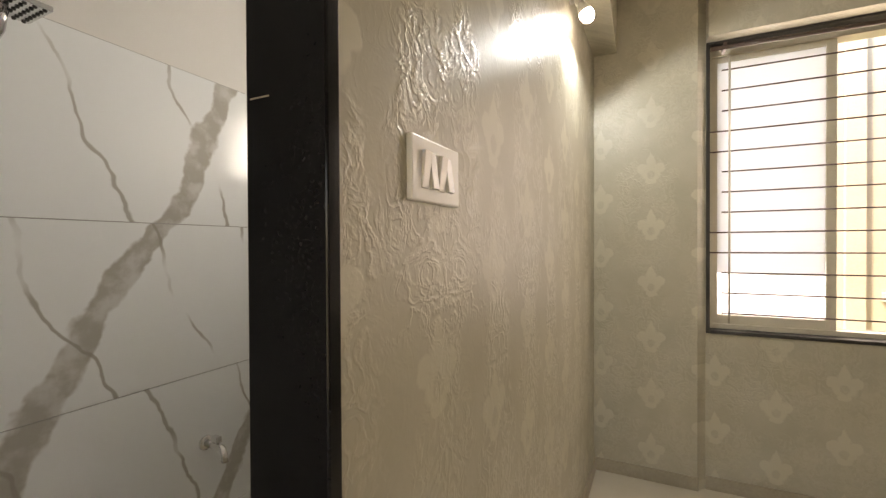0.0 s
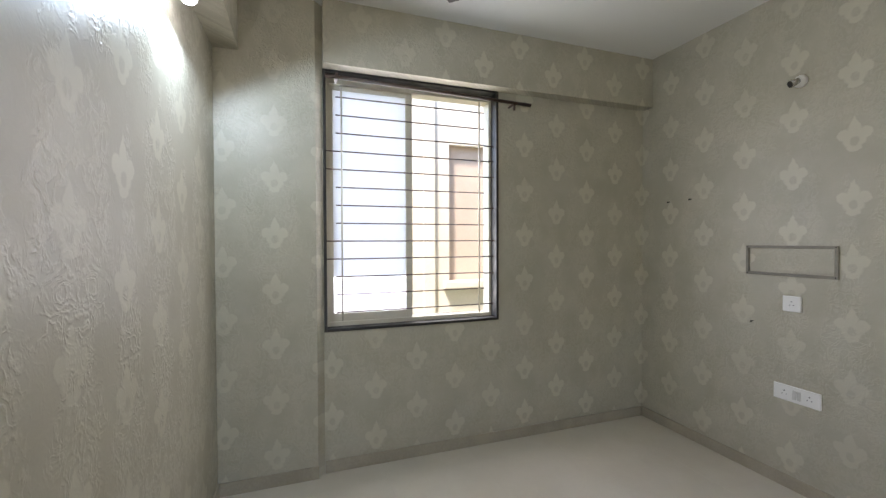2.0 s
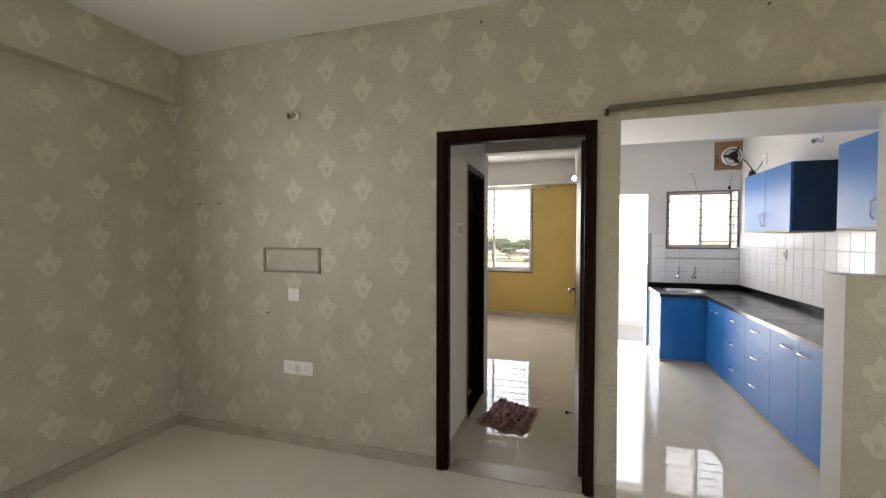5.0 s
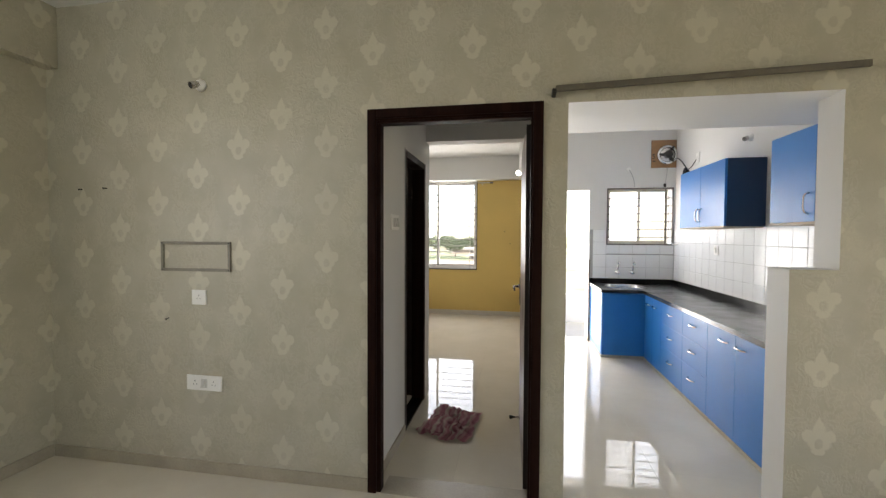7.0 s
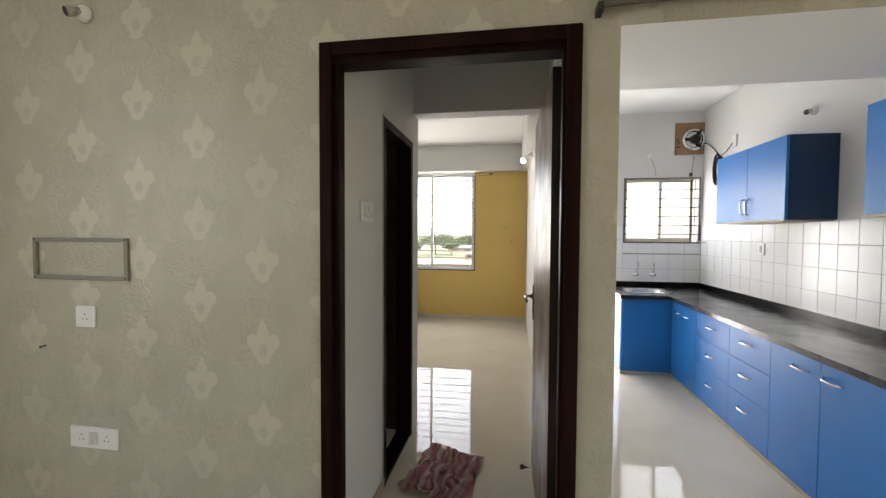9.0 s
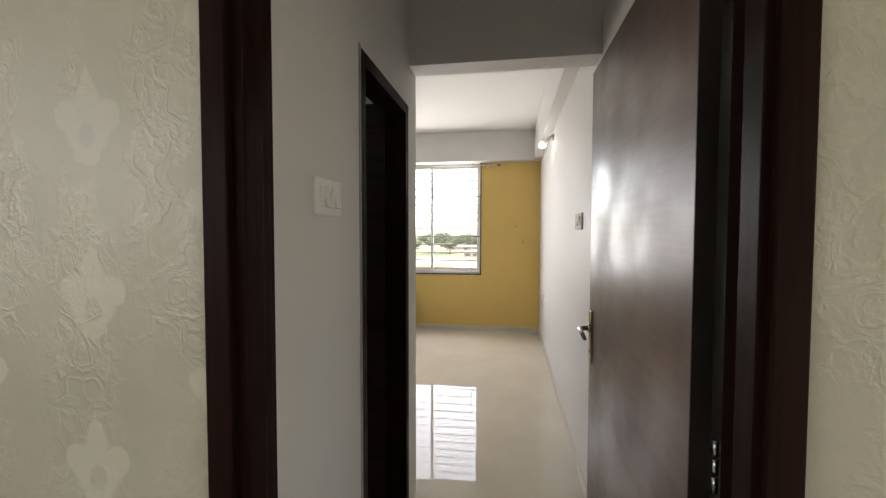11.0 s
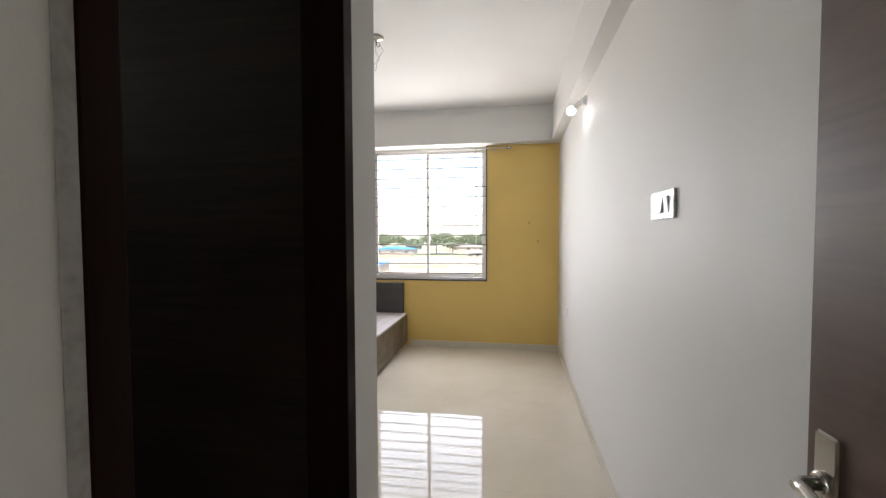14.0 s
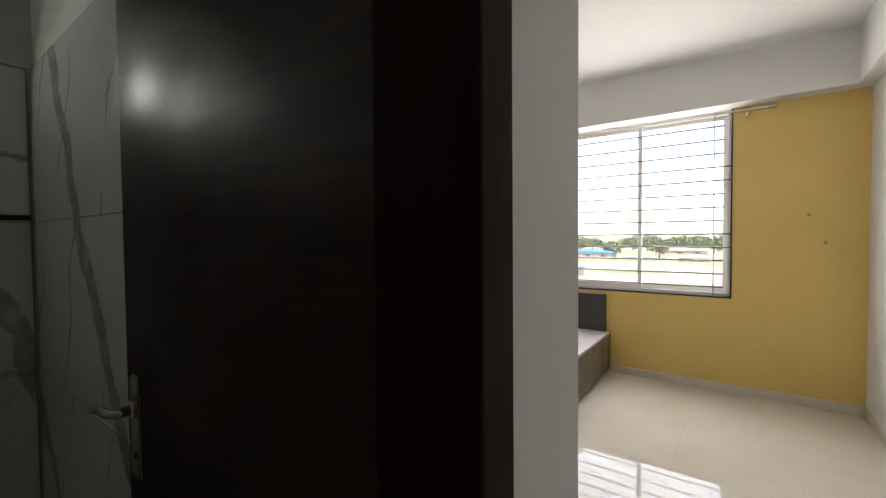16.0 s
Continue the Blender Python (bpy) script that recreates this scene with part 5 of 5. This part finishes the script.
# marble tiles of the bathrooms
sb = thing("wall_tiling_bath", "large white marble tiles with grey veins", "tiling", (0, -4.45, 0), kind="structure")
part("grout", bx(B(), -1.4, 1.4, -4.459, -4.4535, 0.0, 2.062), TGROUT, sb)
for x0, x1 in ((-1.4, -0.9), (-0.9, 0.3), (0.3, 1.4)):
    tall = tile_mesh("marble_tile", x1 - x0 - 0.002, 0.603, 0.006, MARBLE, 0.001)
    low = tile_mesh("marble_tile", x1 - x0 - 0.002, 0.238, 0.006, MARBLE, 0.001)
    tile_field(sb, "marble_tile", tall, [Matrix.Translation(((x0 + x1) / 2, -4.449, z)) @ Matrix.Rotation(radians(-90), 4, "X") for z in (0.545, 1.151, 1.757)])
    tile_field(sb, "marble_tile", low, [Matrix.Translation(((x0 + x1) / 2, -4.449, 0.121)) @ Matrix.Rotation(radians(-90), 4, "X")])
s2 = thing("wall_tiling_bath_north", "large veined marble tiles in the unlit bathroom", "tiling", (-1, 1.53, 0), kind="structure")
part("grout", bx(B(), -2.12, -0.085, 1.451, 1.4545, 0.0, 2.045), TGROUT, s2)
m1 = tile_mesh("marble_tile", 0.997, 0.597, 0.008, MARBLE, 0.001)
tile_field(s2, "marble_tile", m1, [Matrix.Translation((-0.6 - i, 1.442, z)) @ Matrix.Rotation(radians(90), 4, "X") for i in range(2) for z in (0.54, 1.14, 1.74)])
tile_field(s2, "marble_tile", tile_mesh("marble_tile", 0.997, 0.235, 0.008, MARBLE, 0.001), [Matrix.Translation((-0.6 - i, 1.442, 0.12)) @ Matrix.Rotation(radians(90), 4, "X") for i in range(2)])
s3 = thing("wall_tiling_bath_west", "large veined marble tiles on the unlit end wall", "tiling", (-2.13, 0.85, 0), kind="structure")
part("grout", bx(B(), -2.134, -2.1305, 0.18, 1.442, 0.0, 2.05), TGROUT, s3)
m2 = tile_mesh("marble_tile", 0.597, 0.647, 0.008, MARBLE, 0.001)
tile_field(s3, "marble_tile", m2, [Matrix.Translation((-2.122, 0.46 + 0.65 * i, z)) @ Matrix.Rotation(radians(90), 4, "Y") for i in range(2) for z in (0.54, 1.14, 1.74)])
